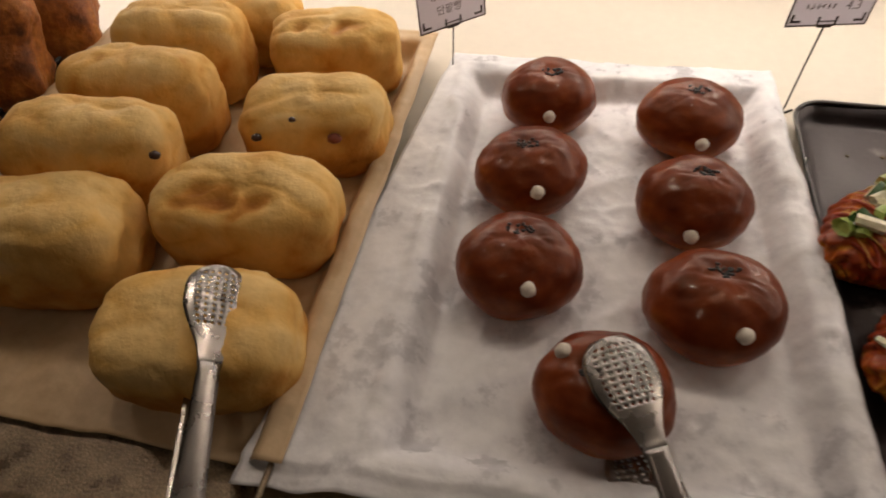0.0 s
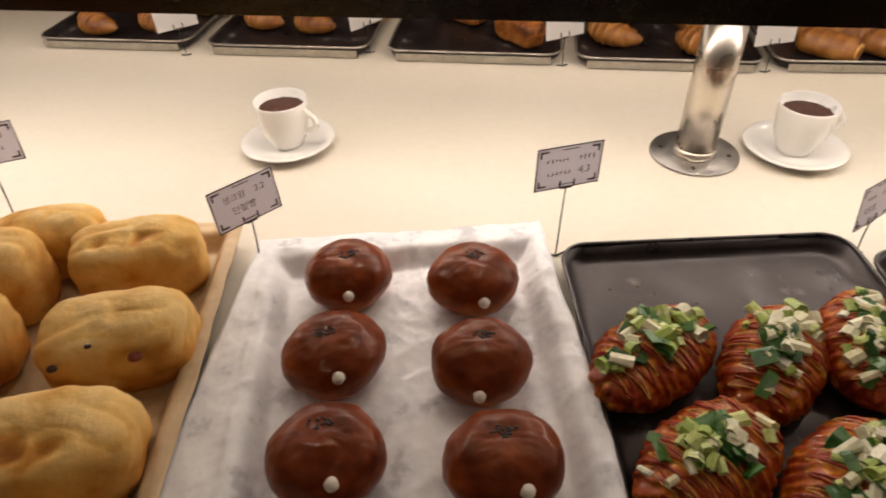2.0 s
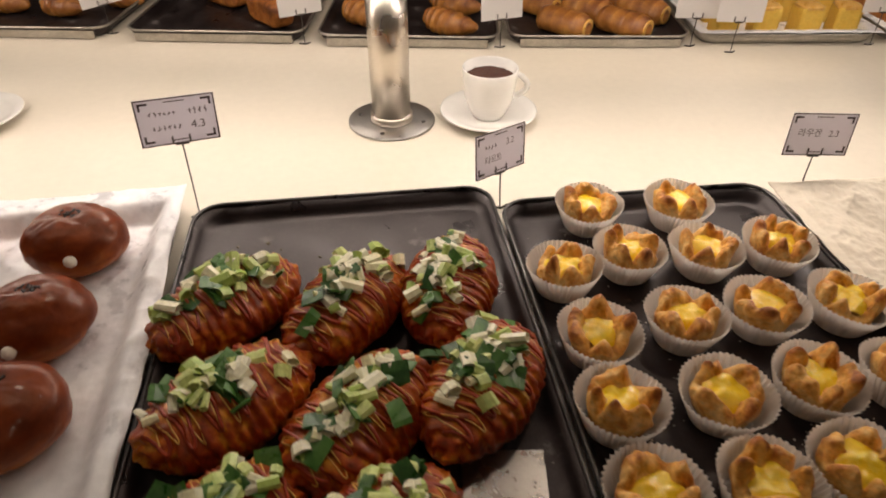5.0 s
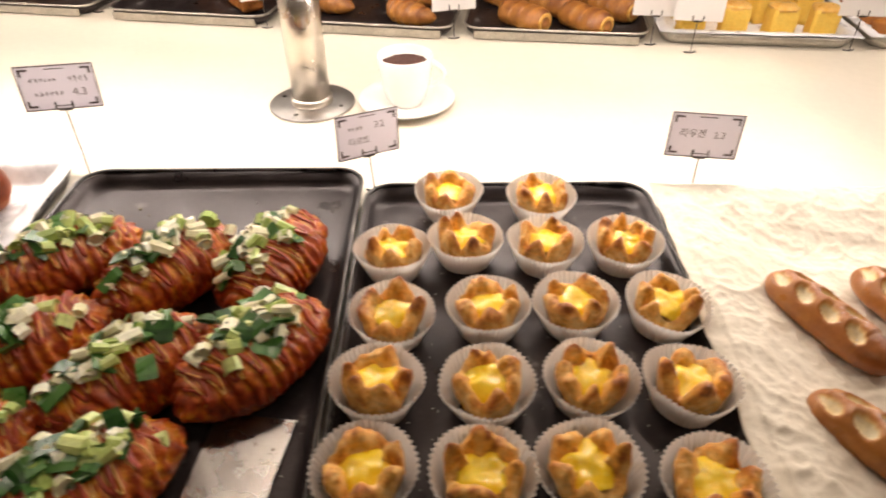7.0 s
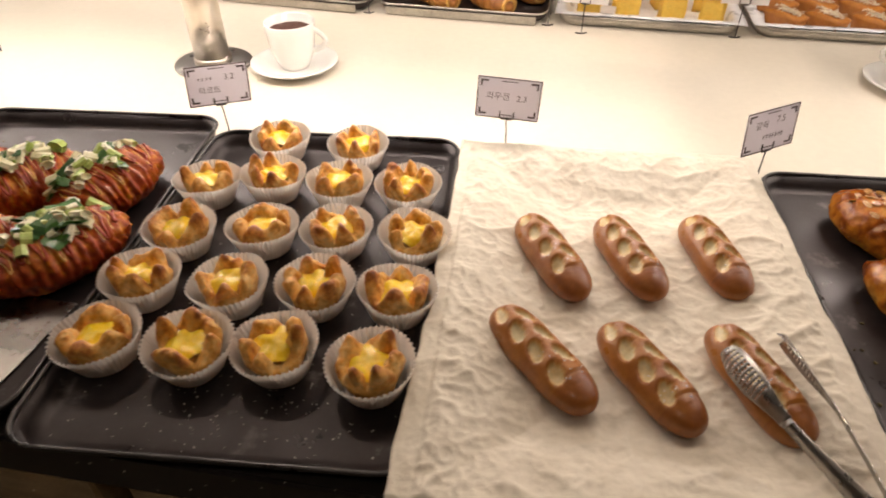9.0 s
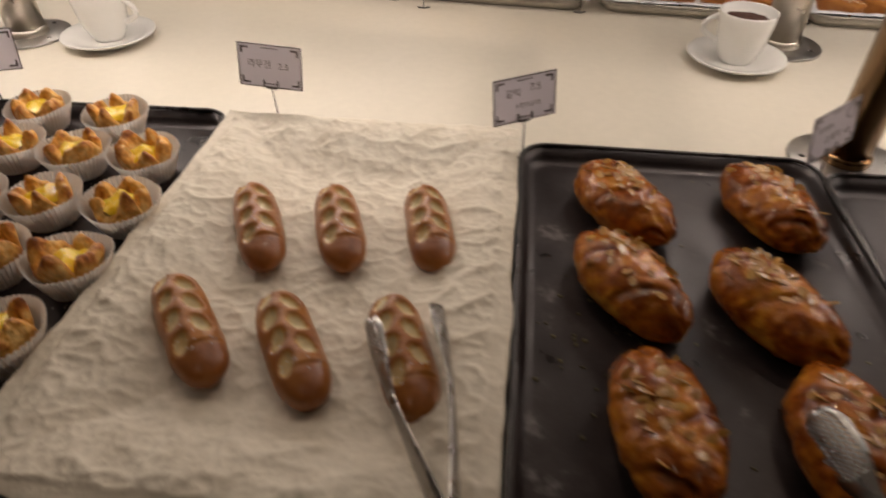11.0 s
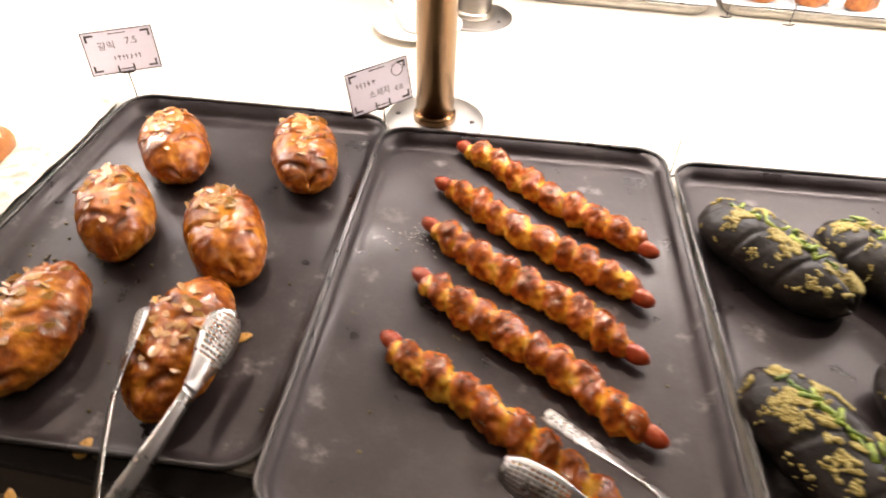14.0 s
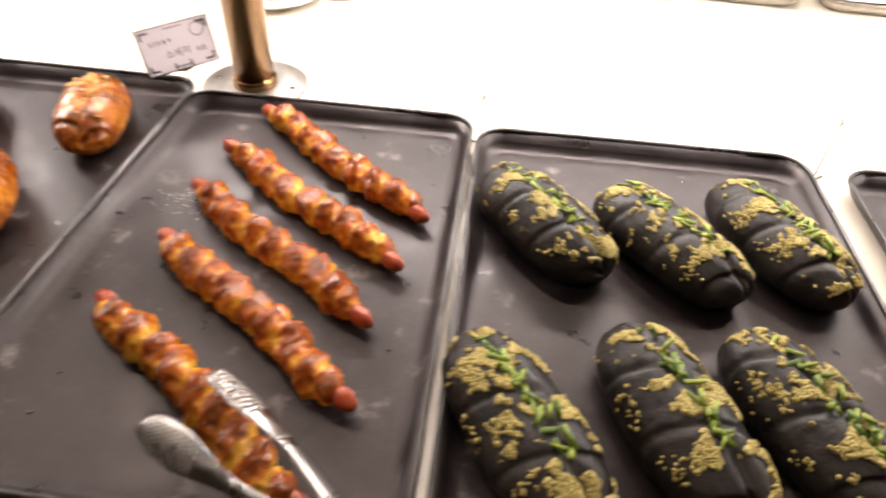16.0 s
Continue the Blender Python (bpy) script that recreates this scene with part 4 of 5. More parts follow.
def sausage_twist(ax, ay, bx, by, seed, wd=0.0385):
    ln = math.hypot(bx - ax, by - ay) - 0.018
    ang = math.degrees(math.atan2(by - ay, bx - ax))
    turns = 9.0

    def skin(s, t):
        c = 2 * s - 1
        w = max(0.0, 1 - abs(c) ** 9) ** 0.5
        yy, zz = math.cos(t), math.sin(t)
        ph = s * turns - t / (2 * math.pi) + 0.55 * nz((s * 7, 0, 0), 1, seed)
        lob = abs(math.sin(math.pi * ph))
        r = wd / 2 * (0.66 + 0.42 * lob ** 0.7) * w * (1 + 0.26 * nz((s * 12, yy * 0.8, zz * 0.8), 1, seed) + 0.16 * nz((s * 30, yy * 2, zz * 2), 1, seed) + 0.13 * nz((s * 75, yy * 5, zz * 5), 1, seed))
        p = Vector((c * ln / 2, yy * r + 0.004 * math.sin(7 * s + seed), zz * r * 0.92))
        p.z = flatten(p.z, -wd * 0.36, 0.003)
        b = 0.21 + 0.60 * max(0, zz + 0.15) ** 0.7 * lob ** 1.1 + 0.5 * nz(p, 50, seed) + 0.4 * nz(p, 150, seed) - 0.10 * (1 - lob)
        return p, min(0.84, max(0, b))
    ob = thing("sausage_twist", "long golden dough twisted round a sausage with herbs", "bread stick", pose((ax + bx) / 2, (ay + by) / 2, FLOOR + wd * 0.36, 0, 0, ang), "sausage twists on a black tray")
    part("dough", long_skin("dough", 250, 36, skin, M["stick_bread"]), ob)
    for sgn in (-1, 1):
        tip = ball("sausage_tip", 16, 10, lambda d: (Vector((d.x * 0.016, d.y * 0.0095, d.z * 0.0095)) * (1 + 0.12 * nz(d, 2, seed)), 0), M["wiener"])
        part("sausage_tip", tip, ob, pose(sgn * (ln / 2 + 0.002), 0, 0.000), "red roasted sausage end")
    rng = random.Random(seed)
    fl = box_mesh("flake", 0.0024, 0.0014, 0.0005, M["herb"], 0, False)
    lst = []
    for _ in range(90):
        p, _b = skin(rng.uniform(0.04, 0.96), math.pi / 2 + rng.gauss(0, 0.5))
        lst.append((fl, Matrix.Translation(p + Vector((0, 0, 0.0005))) @ pose(0, 0, 0, rng.uniform(-30, 30), rng.uniform(-30, 30), rng.uniform(0, 180))))
    part("herb_flakes", joined("herb_flakes", lst, M["herb"]), ob, label="dark dried herb flakes")


for i, (ax, ay, bx, by) in enumerate(((2.126, 0.408, 2.348, 0.193), (2.098, 0.318, 2.325, 0.114), (2.085, 0.233, 2.302, 0.036), (2.078, 0.144, 2.299, -0.056), (2.052, 0.050, 2.278, -0.150))):
    sausage_twist(ax, ay, bx, by, 120 + i)

# ---- squid ink breads ----
LEAF = []
for k in range(3):
    bmx = bmesh.new()
    bmesh.ops.create_cone(bmx, cap_ends=True, segments=7, radius1=0.0021, radius2=0.0018, depth=0.009 + 0.004 * k)
    bmesh.ops.rotate(bmx, verts=bmx.verts, matrix=Matrix.Rotation(radians(90), 3, "Y"))
    bmesh.ops.scale(bmx, vec=(1, 1, 0.6), verts=bmx.verts)
    for v in bmx.verts:
        v.co += Vector((nz(v.co, 300, k), nz(v.co, 300, k + 4), nz(v.co, 300, k + 8))) * 0.001
    LEAF.append(bm_mesh("chive_piece", bmx, M["parsley"], True))
grain = ball("grain", 6, 4, lambda d: (Vector((d.x * 0.0016, d.y * 0.0014, d.z * 0.0008)), 0), M["crumb"])


def black_bread(x, y, ang, seed, ln=0.200, wd=0.088, ht=0.068):
    rng = random.Random(seed)

    def skin(s, t):
        c = 2 * s - 1
        w = max(0.0, 1 - abs(c) ** 3.4) ** 0.55
        yy, zz = math.cos(t), math.sin(t)
        lob = abs(math.sin(s * 10.5 - 0.7 * yy + seed))
        p = Vector((c * ln / 2, yy * wd / 2 * w, zz * ht / 2 * w))
        slit = math.exp(-((yy - 0.10) / 0.13) ** 2) * max(0, zz)
        p *= 1 + 0.05 * nz(p, 22, seed) + 0.025 * nz(p, 60, seed) - 0.060 * (1 - min(1, lob / 0.3)) * max(0, zz + 0.2) - 0.13 * slit
        p.z = flatten(p.z, -ht * 0.38)
        return p, min(1, max(0, 0.5 + 0.5 * nz(p, 40, seed)))
    ob = thing("squid_ink_bread", "black squid ink bread with golden crumbs and chopped chives", "bread", pose(x, y, FLOOR + ht * 0.38, 0, 0, ang), "black squid ink breads")
    part("bread", long_skin("bread", 100, 56, skin, M["black_bread"]), ob)
    lst = []
    for _ in range(9000):
        s, t = rng.uniform(0.05, 0.95), math.pi / 2 + rng.gauss(-0.14, 0.52)
        p, _b = skin(s, t)
        band = abs(math.sin(s * 10.5 - 0.7 * math.cos(t) + seed))
        if band + 1.3 * nz(p, 55, seed + 3) + 0.9 * nz(p, 160, seed + 4) > 0.94:
            sc = rng.uniform(0.7, 1.7)
            lst.append((grain, Matrix.Translation(p + Vector((0, math.cos(t), math.sin(t))) * 0.0008) @ pose(0, 0, 0, 90 - math.degrees(t) * -1 + rng.uniform(-50, 50), rng.uniform(-40, 40), rng.uniform(0, 180)) @ Matrix.Scale(sc, 4)))
    part("golden_crumbs", joined("golden_crumbs", lst, M["crumb"]), ob, label="patches of golden cheese crumbs")
    for _ in range(26):
        s = rng.uniform(0.10, 0.85)
        t = math.pi / 2 - 0.12 + rng.gauss(0, 0.10)
        p, _b = skin(s, t)
        o = part("chive_piece", LEAF[rng.randrange(3)], ob, Matrix.Translation(p + Vector((0, 0, 0.003 + 0.002 * rng.random()))) @ pose(0, 0, 0, rng.uniform(-40, 40), rng.uniform(-35, 35), rng.uniform(0, 180)))
        o.scale = [rng.uniform(0.8, 1.4)] * 3


for i, (x, y, a) in enumerate(((2.480, 0.180, -57), (2.611, 0.155, -56), (2.733, 0.163, -68), (2.440, -0.078, -63), (2.567, -0.064, -70), (2.678, -0.064, -69))):
    black_bread(x, y, a, 140 + i)


def seeded_round(x, y, r, seed):
    def f(d):
        p = Vector((d.x * r, d.y * r * 1.05, d.z * 0.035))
        p *= 1 + 0.05 * nz(d, 1.8, seed) + 0.015 * nz(d, 7, seed)
        p.z = flatten(p.z, -0.026)
        return p, min(1, max(0, 0.45 + 0.3 * d.z + 0.5 * nz(d, 3, seed)))
    ob = thing("round_bread", "orange-brown round bread with spring onion on a black tray", "bread", pose(x, y, FLOOR + 0.026), "round seeded breads")
    part("crust", ball("crust", 60, 36, f, M["rye"]), ob)
    r2 = random.Random(seed)
    for _ in range(9):
        a, q = r2.uniform(0, 6.28), 0.5 * math.sqrt(r2.random())
        p, _b = f(Vector((q * math.cos(a), q * math.sin(a), math.sqrt(1 - q * q))))
        part("spring_onion", ONION[r2.randrange(3, 9)], ob, Matrix.Translation(p) @ pose(0, 0, 0, r2.uniform(-25, 25), r2.uniform(-25, 25), r2.uniform(0, 360)))


for i, (x, y) in enumerate(((2.945, 0.160), (3.09, 0.150), (2.93, -0.02), (3.08, -0.03))):
    seeded_round(x, y, 0.062, 160 + i)

# ---- cups ----
cup_me = lathe("cup_bowl", [(0.012, 0.0), (0.026, 0.0), (0.028, 0.004), (0.033, 0.012), (0.0405, 0.032), (0.0445, 0.062), (0.0462, 0.079), (0.0455, 0.0805), (0.0436, 0.079), (0.0425, 0.068), (0.030, 0.060), (0.004, 0.060)], M["porcelain"], 56)
saucer_me = lathe("saucer", [(0.010, 0.0), (0.050, 0.0), (0.052, 0.003), (0.070, 0.009), (0.085, 0.0165), (0.0858, 0.0185), (0.0845, 0.0190), (0.066, 0.0125), (0.048, 0.0075), (0.030, 0.0065), (0.004, 0.0065)], M["porcelain"], 64)
verts, faces = [], []
for j, k in enumerate((1.0, 0.8, 0.55, 0.3, 0.08)):
    for i in range(40):
        t = 2 * math.pi * i / 40
        r = 0.0425 * k
        verts.append((r * math.cos(t), r * math.sin(t), 0.0655 + 0.0035 * (1 - k) + 0.002 * nz((r * math.cos(t), r * math.sin(t), 0), 110, 2)))
for j in range(4):
    for i in range(40):
        q = (i + 1) % 40
        faces.append((j * 40 + i, j * 40 + q, (j + 1) * 40 + q, (j + 1) * 40 + i))
faces.append(tuple(160 + i for i in range(40)))
coffee_me = mesh_of("ground_coffee", verts, faces, M["coffee"])
handle_pts = [Vector((0.0405 + 0.024 * math.sin(math.pi * i / 14) ** 0.8, 0, 0.069 - 0.040 * i / 14 - 0.002 * math.sin(math.pi * i / 14))) for i in range(15)]
handle_me = tube("handle", handle_pts, 0.0046, M["porcelain"], 12)


def coffee_cup(x, y, handle):
    s = thing("saucer", "white porcelain saucer on the cream counter", "saucer", pose(x, y, TOP, 0, 0, 0), "saucers along the counter", data=saucer_me)
    c = thing("coffee_cup", "white porcelain cup filled with ground coffee on its saucer", "cup", pose(x, y, TOP + 0.0066, 0, 0, handle), "coffee cups along the counter")
    c.scale = (1.05, 1.05, 1.11)
    part("bowl", cup_me, c)
    part("handle", handle_me, c)
    part("ground_coffee", coffee_me, c, label="dark brown ground coffee")


coffee_cup(-0.021, 1.088, -28)
coffee_cup(0.870, 0.922, -5)
coffee_cup(2.042, 0.838, 158)
coffee_cup(-0.98, 1.28, 0)

# ---- poles ----
bolt_me = lathe("bolt", [(0.0035, 0.0), (0.0042, 0.0004), (0.0036, 0.0018), (0.001, 0.0022)], M["wire"], 12)


def pole(x, y, top, spin=20, r=0.0335, metal="chrome"):
    ob = thing("support_pole", "polished steel pole on a round bolted base plate", "pole", pose(x, y, TOP, 0, 0, spin), "shelf poles")
    part("shaft", lathe("shaft", [(r, 0.005), (r, top - TOP - 0.002)], M[metal], 56), ob)
    part("collar", lathe("collar", [(r + 0.001, 0.005), (r + 0.0035, 0.006), (r + 0.0035, 0.016), (r + 0.001, 0.019)], M[metal], 48), ob)
    part("base_plate", lathe("base_plate", [(0.074, 0.0), (0.076, 0.001), (0.076, 0.004), (0.0745, 0.0052), (0.030, 0.0055)], M["plate"], 64), ob, label="round satin steel plate")
    for k in range(4):
        a = radians(45 + 90 * k)
        part("bolt", bolt_me, ob, pose(0.058 * math.cos(a), 0.058 * math.sin(a), 0.005))


pole(0.700, 0.945, 1.20)
pole(-0.810, 1.300, 1.20)
pole(2.085, 0.503, 2.80, 35, 0.029, "mirroring_pole")
pole(2.153, 0.918, 1.30, 10)

# ---- price cards ----
CARD_W, CARD_H = 0.096, 0.0625


def letters(body, size, material):
    cu = bpy.data.curves.new("lettering", "FONT")
    cu.body, cu.size, cu.extrude, cu.align_x, cu.align_y = body, size, 0.00005, "CENTER", "CENTER"
    tmp = bpy.data.objects.new("lettering", cu)
    scene.collection.objects.link(tmp)
    bpy.context.view_layer.update()
    me = bpy.data.meshes.new_from_object(tmp.evaluated_get(bpy.context.evaluated_depsgraph_get()))
    bpy.data.objects.remove(tmp)
    me.materials.clear()
    me.materials.append(material)
    return me


def bar_piece(sx, sz):
    return box_mesh("bar", sx, 0.0003, sz, M["ink"], 0, False)


def frame_mesh():
    w, h = CARD_W, CARD_H
    lst = []
    for sx, sz, px, pz in ((w, 0.0018, 0, h / 2 - 0.0009), (w, 0.0018, 0, -h / 2 + 0.0009), (0.0018, h, -w / 2 + 0.0009, 0), (0.0018, h, w / 2 - 0.0009, 0), (0.024, 0.0013, 0, h / 2 - 0.0055), (0.024, 0.0013, 0, -h / 2 + 0.0055)):
        lst.append((bar_piece(sx, sz), pose(px, 0, pz)))
    for a in (-1, 1):
        for b in (-1, 1):
            lst.append((bar_piece(0.012, 0.0027), pose(a * (w / 2 - 0.0105), 0, b * (h / 2 - 0.006))))
            lst.append((bar_piece(0.0027, 0.010), pose(a * (w / 2 - 0.006), 0, b * (h / 2 - 0.0095))))
    return joined("printed_frame", lst, M["ink"])


FRAME_ME = frame_mesh()
CARD_ME = box_mesh("card", CARD_W, 0.0006, CARD_H, M["card"], 0, False)
WHITE_ME = box_mesh("card", CARD_W, 0.0006, CARD_H, M["card_white"], 0, False)
PIN_ME = box_mesh("clip_prong", 0.0022, 0.0016, 0.011, M["wire"], 0.0004, False)
CLIP_ME = box_mesh("clip_bar", 0.018, 0.003, 0.0035, M["wire"], 0.001, False)


def price_card(x, y, z0, zc, yaw, lines, roll=0.0, lean=6.0, plain=False, dx=0.0):
    """A card whose lower edge stands at height zc on a wire that starts at z0. lines: (text or bar width, across, up, size)."""
    ob = thing("price_card", "plain white back of a price card on a wire stand" if plain else "lilac-grey handwritten price card in a wire clip stand", "price card", pose(x, y, z0), "price cards")
    part("wire_stem", tube("wire_stem", [Vector((0, 0.0, 0)), Vector((dx * 0.5, 0.001, (zc - z0) * 0.5)), Vector((dx, 0, zc - z0 + 0.002))], 0.0011, M["wire"], 6), ob)
    foot = tube("stand_foot", [Vector((-0.012, 0.004, 0.001)), Vector((0, -0.004, 0.002)), Vector((0.012, 0.004, 0.001))], 0.0016, M["wire"], 6)
    part("stand_foot", foot, ob)
    face = pose(dx, 0, zc - z0, -lean, roll, yaw) @ pose(0, 0, CARD_H / 2)
    card = part("card", WHITE_ME if plain else CARD_ME, ob, face)
    for s in (-1, 1):
        part("clip_prong", PIN_ME, ob, face @ pose(s * 0.0105, -0.0014, -CARD_H / 2 + 0.006))
    part("clip_bar", CLIP_ME, ob, face @ pose(0, 0, -CARD_H / 2 - 0.0005))
    if plain:
        return ob
    part("printed_frame", FRAME_ME, card, pose(0, -0.0006, 0))
    for body, px, pz, size in lines:
        if isinstance(body, str):
            part("lettering", letters(body, size, M["pencil"]), card, pose(px, -0.0005, pz, 90))
        else:
            rng = random.Random(int(body * 9999) + int(px * 999))
            lst = []
            k = 0.0
            while k < body:
                w = rng.uniform(0.003, 0.006)
                lst.append((bar_piece(w, 0.0011), pose(px - body / 2 + k + w / 2, -0.0006, pz + rng.uniform(-0.002, 0.002), 0, rng.uniform(-60, 60))))
                lst.append((bar_piece(0.0011, size * rng.uniform(0.5, 0.9)), pose(px - body / 2 + k + w / 2, -0.0006, pz)))
                k += w + 0.0016
            part("scribble", joined("scribble", lst, M["pencil"]), card)
    return ob


RIM = TOP + 0.026
price_card(-0.539, 0.878, TOP, 1.000, 28, ((0.030, -0.016, 0.011, 0.007), ("5.0", 0.022, 0.011, 0.014), (0.050, 0.0, -0.008, 0.008)), 2, 6, dx=0.008)
price_card(-0.444, 0.914, TOP, 1.008, 20, ((0.030, -0.016, 0.011, 0.007), ("5.0", 0.022, 0.011, 0.014), (0.050, 0.0, -0.008, 0.008)), 2, 6, dx=0.008)
price_card(-0.035, 0.740, TOP, 0.989, 37, (("생크림", -0.014, 0.011, 0.012), ("3.2", 0.024, 0.011, 0.013), ("단팥빵", -0.004, -0.008, 0.013)), 0, 6.5, dx=0.004)
price_card(0.391, 0.710, TOP, 1.020, 13, ((0.034, -0.017, 0.011, 0.007), (0.024, 0.026, 0.011, 0.010), (0.034, -0.014, -0.008, 0.008), ("4.3", 0.024, -0.008, 0.015)), 3.2, 3, dx=0.004)
price_card(0.813, 0.648, TOP, 0.960, 29, ((0.020, -0.020, 0.011, 0.007), ("3.2", 0.018, 0.011, 0.013), ("타르트", -0.014, -0.008, 0.012)), 5.2, 9, dx=-0.003)
price_card(1.266, 0.594, TOP, 0.964, -9, (("라우겐", -0.016, 0.002, 0.013), ("2.3", 0.020, 0.001, 0.013)), 2.3, 8.5, dx=-0.003)
price_card(1.630, 0.508, TOP, 0.961, 25, (("갈릭", -0.018, 0.009, 0.013), ("7.5", 0.016, 0.013, 0.014), (0.034, 0.004, -0.009, 0.008)), -0.3, 8, dx=-0.002)
stamped = price_card(2.015, 0.438, TOP, 0.956, 34, ((0.030, -0.020, 0.010, 0.009), ("소세지", -0.002, -0.008, 0.012), ("4.8", 0.028, -0.010, 0.011)), -4.5, 9, dx=-0.001)
stamp = tube("stamp_ring", [Vector((0.0085 * math.cos(i * math.pi / 12), 0, 0.0085 * math.sin(i * math.pi / 12))) for i in range(25)], 0.0006, M["pencil"], 5)
for face in [c for c in stamped.children if c.data.name.startswith("card")]:
    part("stamp_ring", stamp, face, pose(0.030, -0.0004, 0.016), "round grey stamp outline")
price_card(2.418, 0.376, TOP, 0.966, 78, (), 0, 4, True)
price_card(2.852, 0.330, TOP, 0.985, 74, (), 0, 4, True)

# ---- tongs ----


def tong_arm(ln, pw, aw):
    """One steel arm along +y with its flat side facing x; a perforated oval paddle at its end."""
    verts, faces = [], []
    rows = 22
    plen = 0.088

    def width(y):
        k = (y - (ln - plen)) / plen
        if k < 0:
            return aw + 0.0020 * math.cos(y / (ln - plen) * 3.14)
        return aw - 0.001 + (pw / 2 - aw + 0.001) * (lambda q: q * q * (3 - 2 * q))(min(1, k / 0.62)) * (1 - max(0, (k - 0.72) / 0.28) ** 2.4 * 0.72)

    def at(y, v):
        w = width(y)
        k = max(0.0, (y - (ln - plen)) / plen)
        bow = 0.004 * math.sin(math.pi * min(1, y / ln)) - 0.0085 * k * (v * v) * (1 if k else 0) + 0.0012 * (1 - v * v) * (1 if not k else 0)
        return Vector((bow, y, v * w))
    ny = 26
    for j in range(ny + 1):
        y = (ln - plen) * j / ny
        for i in range(5):
            verts.append(at(y, i / 2 - 1))
    for j in range(ny):
        for i in range(4):
            a = j * 5 + i
            faces.append((a, a + 1, a + 6, a + 5))
    cy, cv = 17, 8
    base = {}

    def vid(y, v):
        key = (round(y, 5), round(v, 4))
        if key not in base:
            base[key] = len(verts)
            verts.append(at(y, v))
        return base[key]
    y0 = ln - plen
    for j in range(cy):
        for i in range(cv):
            ya, yb = y0 + plen * j / cy, y0 + plen * (j + 1) / cy
            va, vb = -1 + 2 * i / cv, -1 + 2 * (i + 1) / cv
            ym, vm = (ya + yb) / 2, (va + vb) / 2
            ring = [vid(ya, va), vid(ya, vm), vid(ya, vb), vid(ym, vb), vid(yb, vb), vid(yb, vm), vid(yb, va), vid(ym, va)]
            if 0 < i < cv - 1 and 6 <= j < cy - 1:
                hole = []
                for q in range(8):
                    a = math.pi * 5 / 4 + q * math.pi / 4
                    hole.append(len(verts))
                    verts.append(at(ym + 0.00135 * math.sin(a), vm + 0.00135 / max(width(ym), 0.004) * math.cos(a)))
                for q in range(8):
                    faces.append((ring[q], ring[(q + 1) % 8], hole[(q + 1) % 8], hole[q]))
            else:
                faces.append(tuple(ring))
    return mesh_of("arm", verts, faces, M["steel"])


def tongs(hinge, tip_a, tip_b, roll, label, pw=0.030):
    """hinge and tips as places; roll turns the flats towards the sky."""
    h, a, b = Vector(hinge), Vector(tip_a), Vector(tip_b)
    ob = thing("tongs", label, "tongs", Matrix.Translation(h), "steel serving tongs")
    for sgn, tip, name in ((1, a, "arm"), (-1, b, "arm")):
        d = tip - h
        ln = d.length
        y = d.normalized()
        side = (a - b).normalized() * sgn
        x = (side - y * side.dot(y)).normalized()
        z = x.cross(y)
        m = Matrix((x, y, z)).transposed().to_4x4() @ Matrix.Rotation(radians(roll * sgn), 4, "Y")
        m = m @ Matrix.Translation((0.004, 0, 0))
        o = part(name, tong_arm(ln, pw, 0.0105 if pw > 0.04 else 0.0078), ob, m)
        md = o.modifiers.new("thickness", "SOLIDIFY")
        md.thickness, md.offset = 0.0011, 0
    d = ((a + b) / 2 - h).normalized()
    side = (a - b).normalized()
    side = (side - d * side.dot(d)).normalized()
    up = side.cross(d)
    pts = [Vector(h) * 0 + side * (0.0048 * math.cos(t)) - d * (0.010 * math.sin(t)) for t in [math.pi * i / 10 for i in range(11)]]
    vs, fs = [], []
    for p in pts:
        vs += [p - up * 0.0092, p + up * 0.0092]
    for i in range(10):
        fs.append((2 * i, 2 * i + 1, 2 * i + 3, 2 * i + 2))
    bend = part("spring_bend", mesh_of("spring_bend", vs, fs, M["steel"]), ob)
    md = bend.modifiers.new("thickness", "SOLIDIFY")
    md.thickness, md.offset = 0.0011, 0
    return ob


tongs((-0.14, 0.087, 0.965), (-0.177, 0.314, 1.004), (-0.209, 0.326, 0.956), 0, "steel perforated tongs resting on a pale loaf", 0.054)
tongs((0.207, 0.123, 0.955), (0.145, 0.285, 0.99), (0.17, 0.231, 0.915), 0, "steel perforated tongs resting on a brown bun", 0.054)
tongs((1.527, -0.051, 0.945), (1.451, 0.140, 0.948), (1.516, 0.159, 0.948), 26, "steel perforated tongs straddling a pretzel roll")
tongs((1.862, -0.162, 0.945), (1.822, 0.038, 0.955), (1.91, 0.038, 0.958), 36, "steel perforated tongs straddling an almond bread", 0.038)
tongs((2.337, -0.198, 0.945), (2.155, -0.105, 0.948), (2.197, -0.053, 0.948), 52, "steel perforated tongs straddling a sausage twist", 0.031)

# cake server under a sausage bread
server = thing("cake_server", "flat steel cake server lying in the tray", "cake server", pose(0.684, 0.178, FLOOR + 0.0014, 0, 0, -11))
bmx = bmesh.new()
vs = [bmx.verts.new(p) for p in ((-0.036, -0.070, 0), (0.036, -0.070, 0), (0.041, 0.078, 0), (-0.038, 0.078, 0))]
bmx.faces.new(vs)
g = bmesh.ops.extrude_face_region(bmx, geom=bmx.faces[:])
bmesh.ops.translate(bmx, vec=(0, 0, 0.0012), verts=[e for e in g["geom"] if isinstance(e, bmesh.types.BMVert)])
bmesh.ops.bevel(bmx, geom=bmx.edges[:], offset=0.0004, segments=1, affect="EDGES")
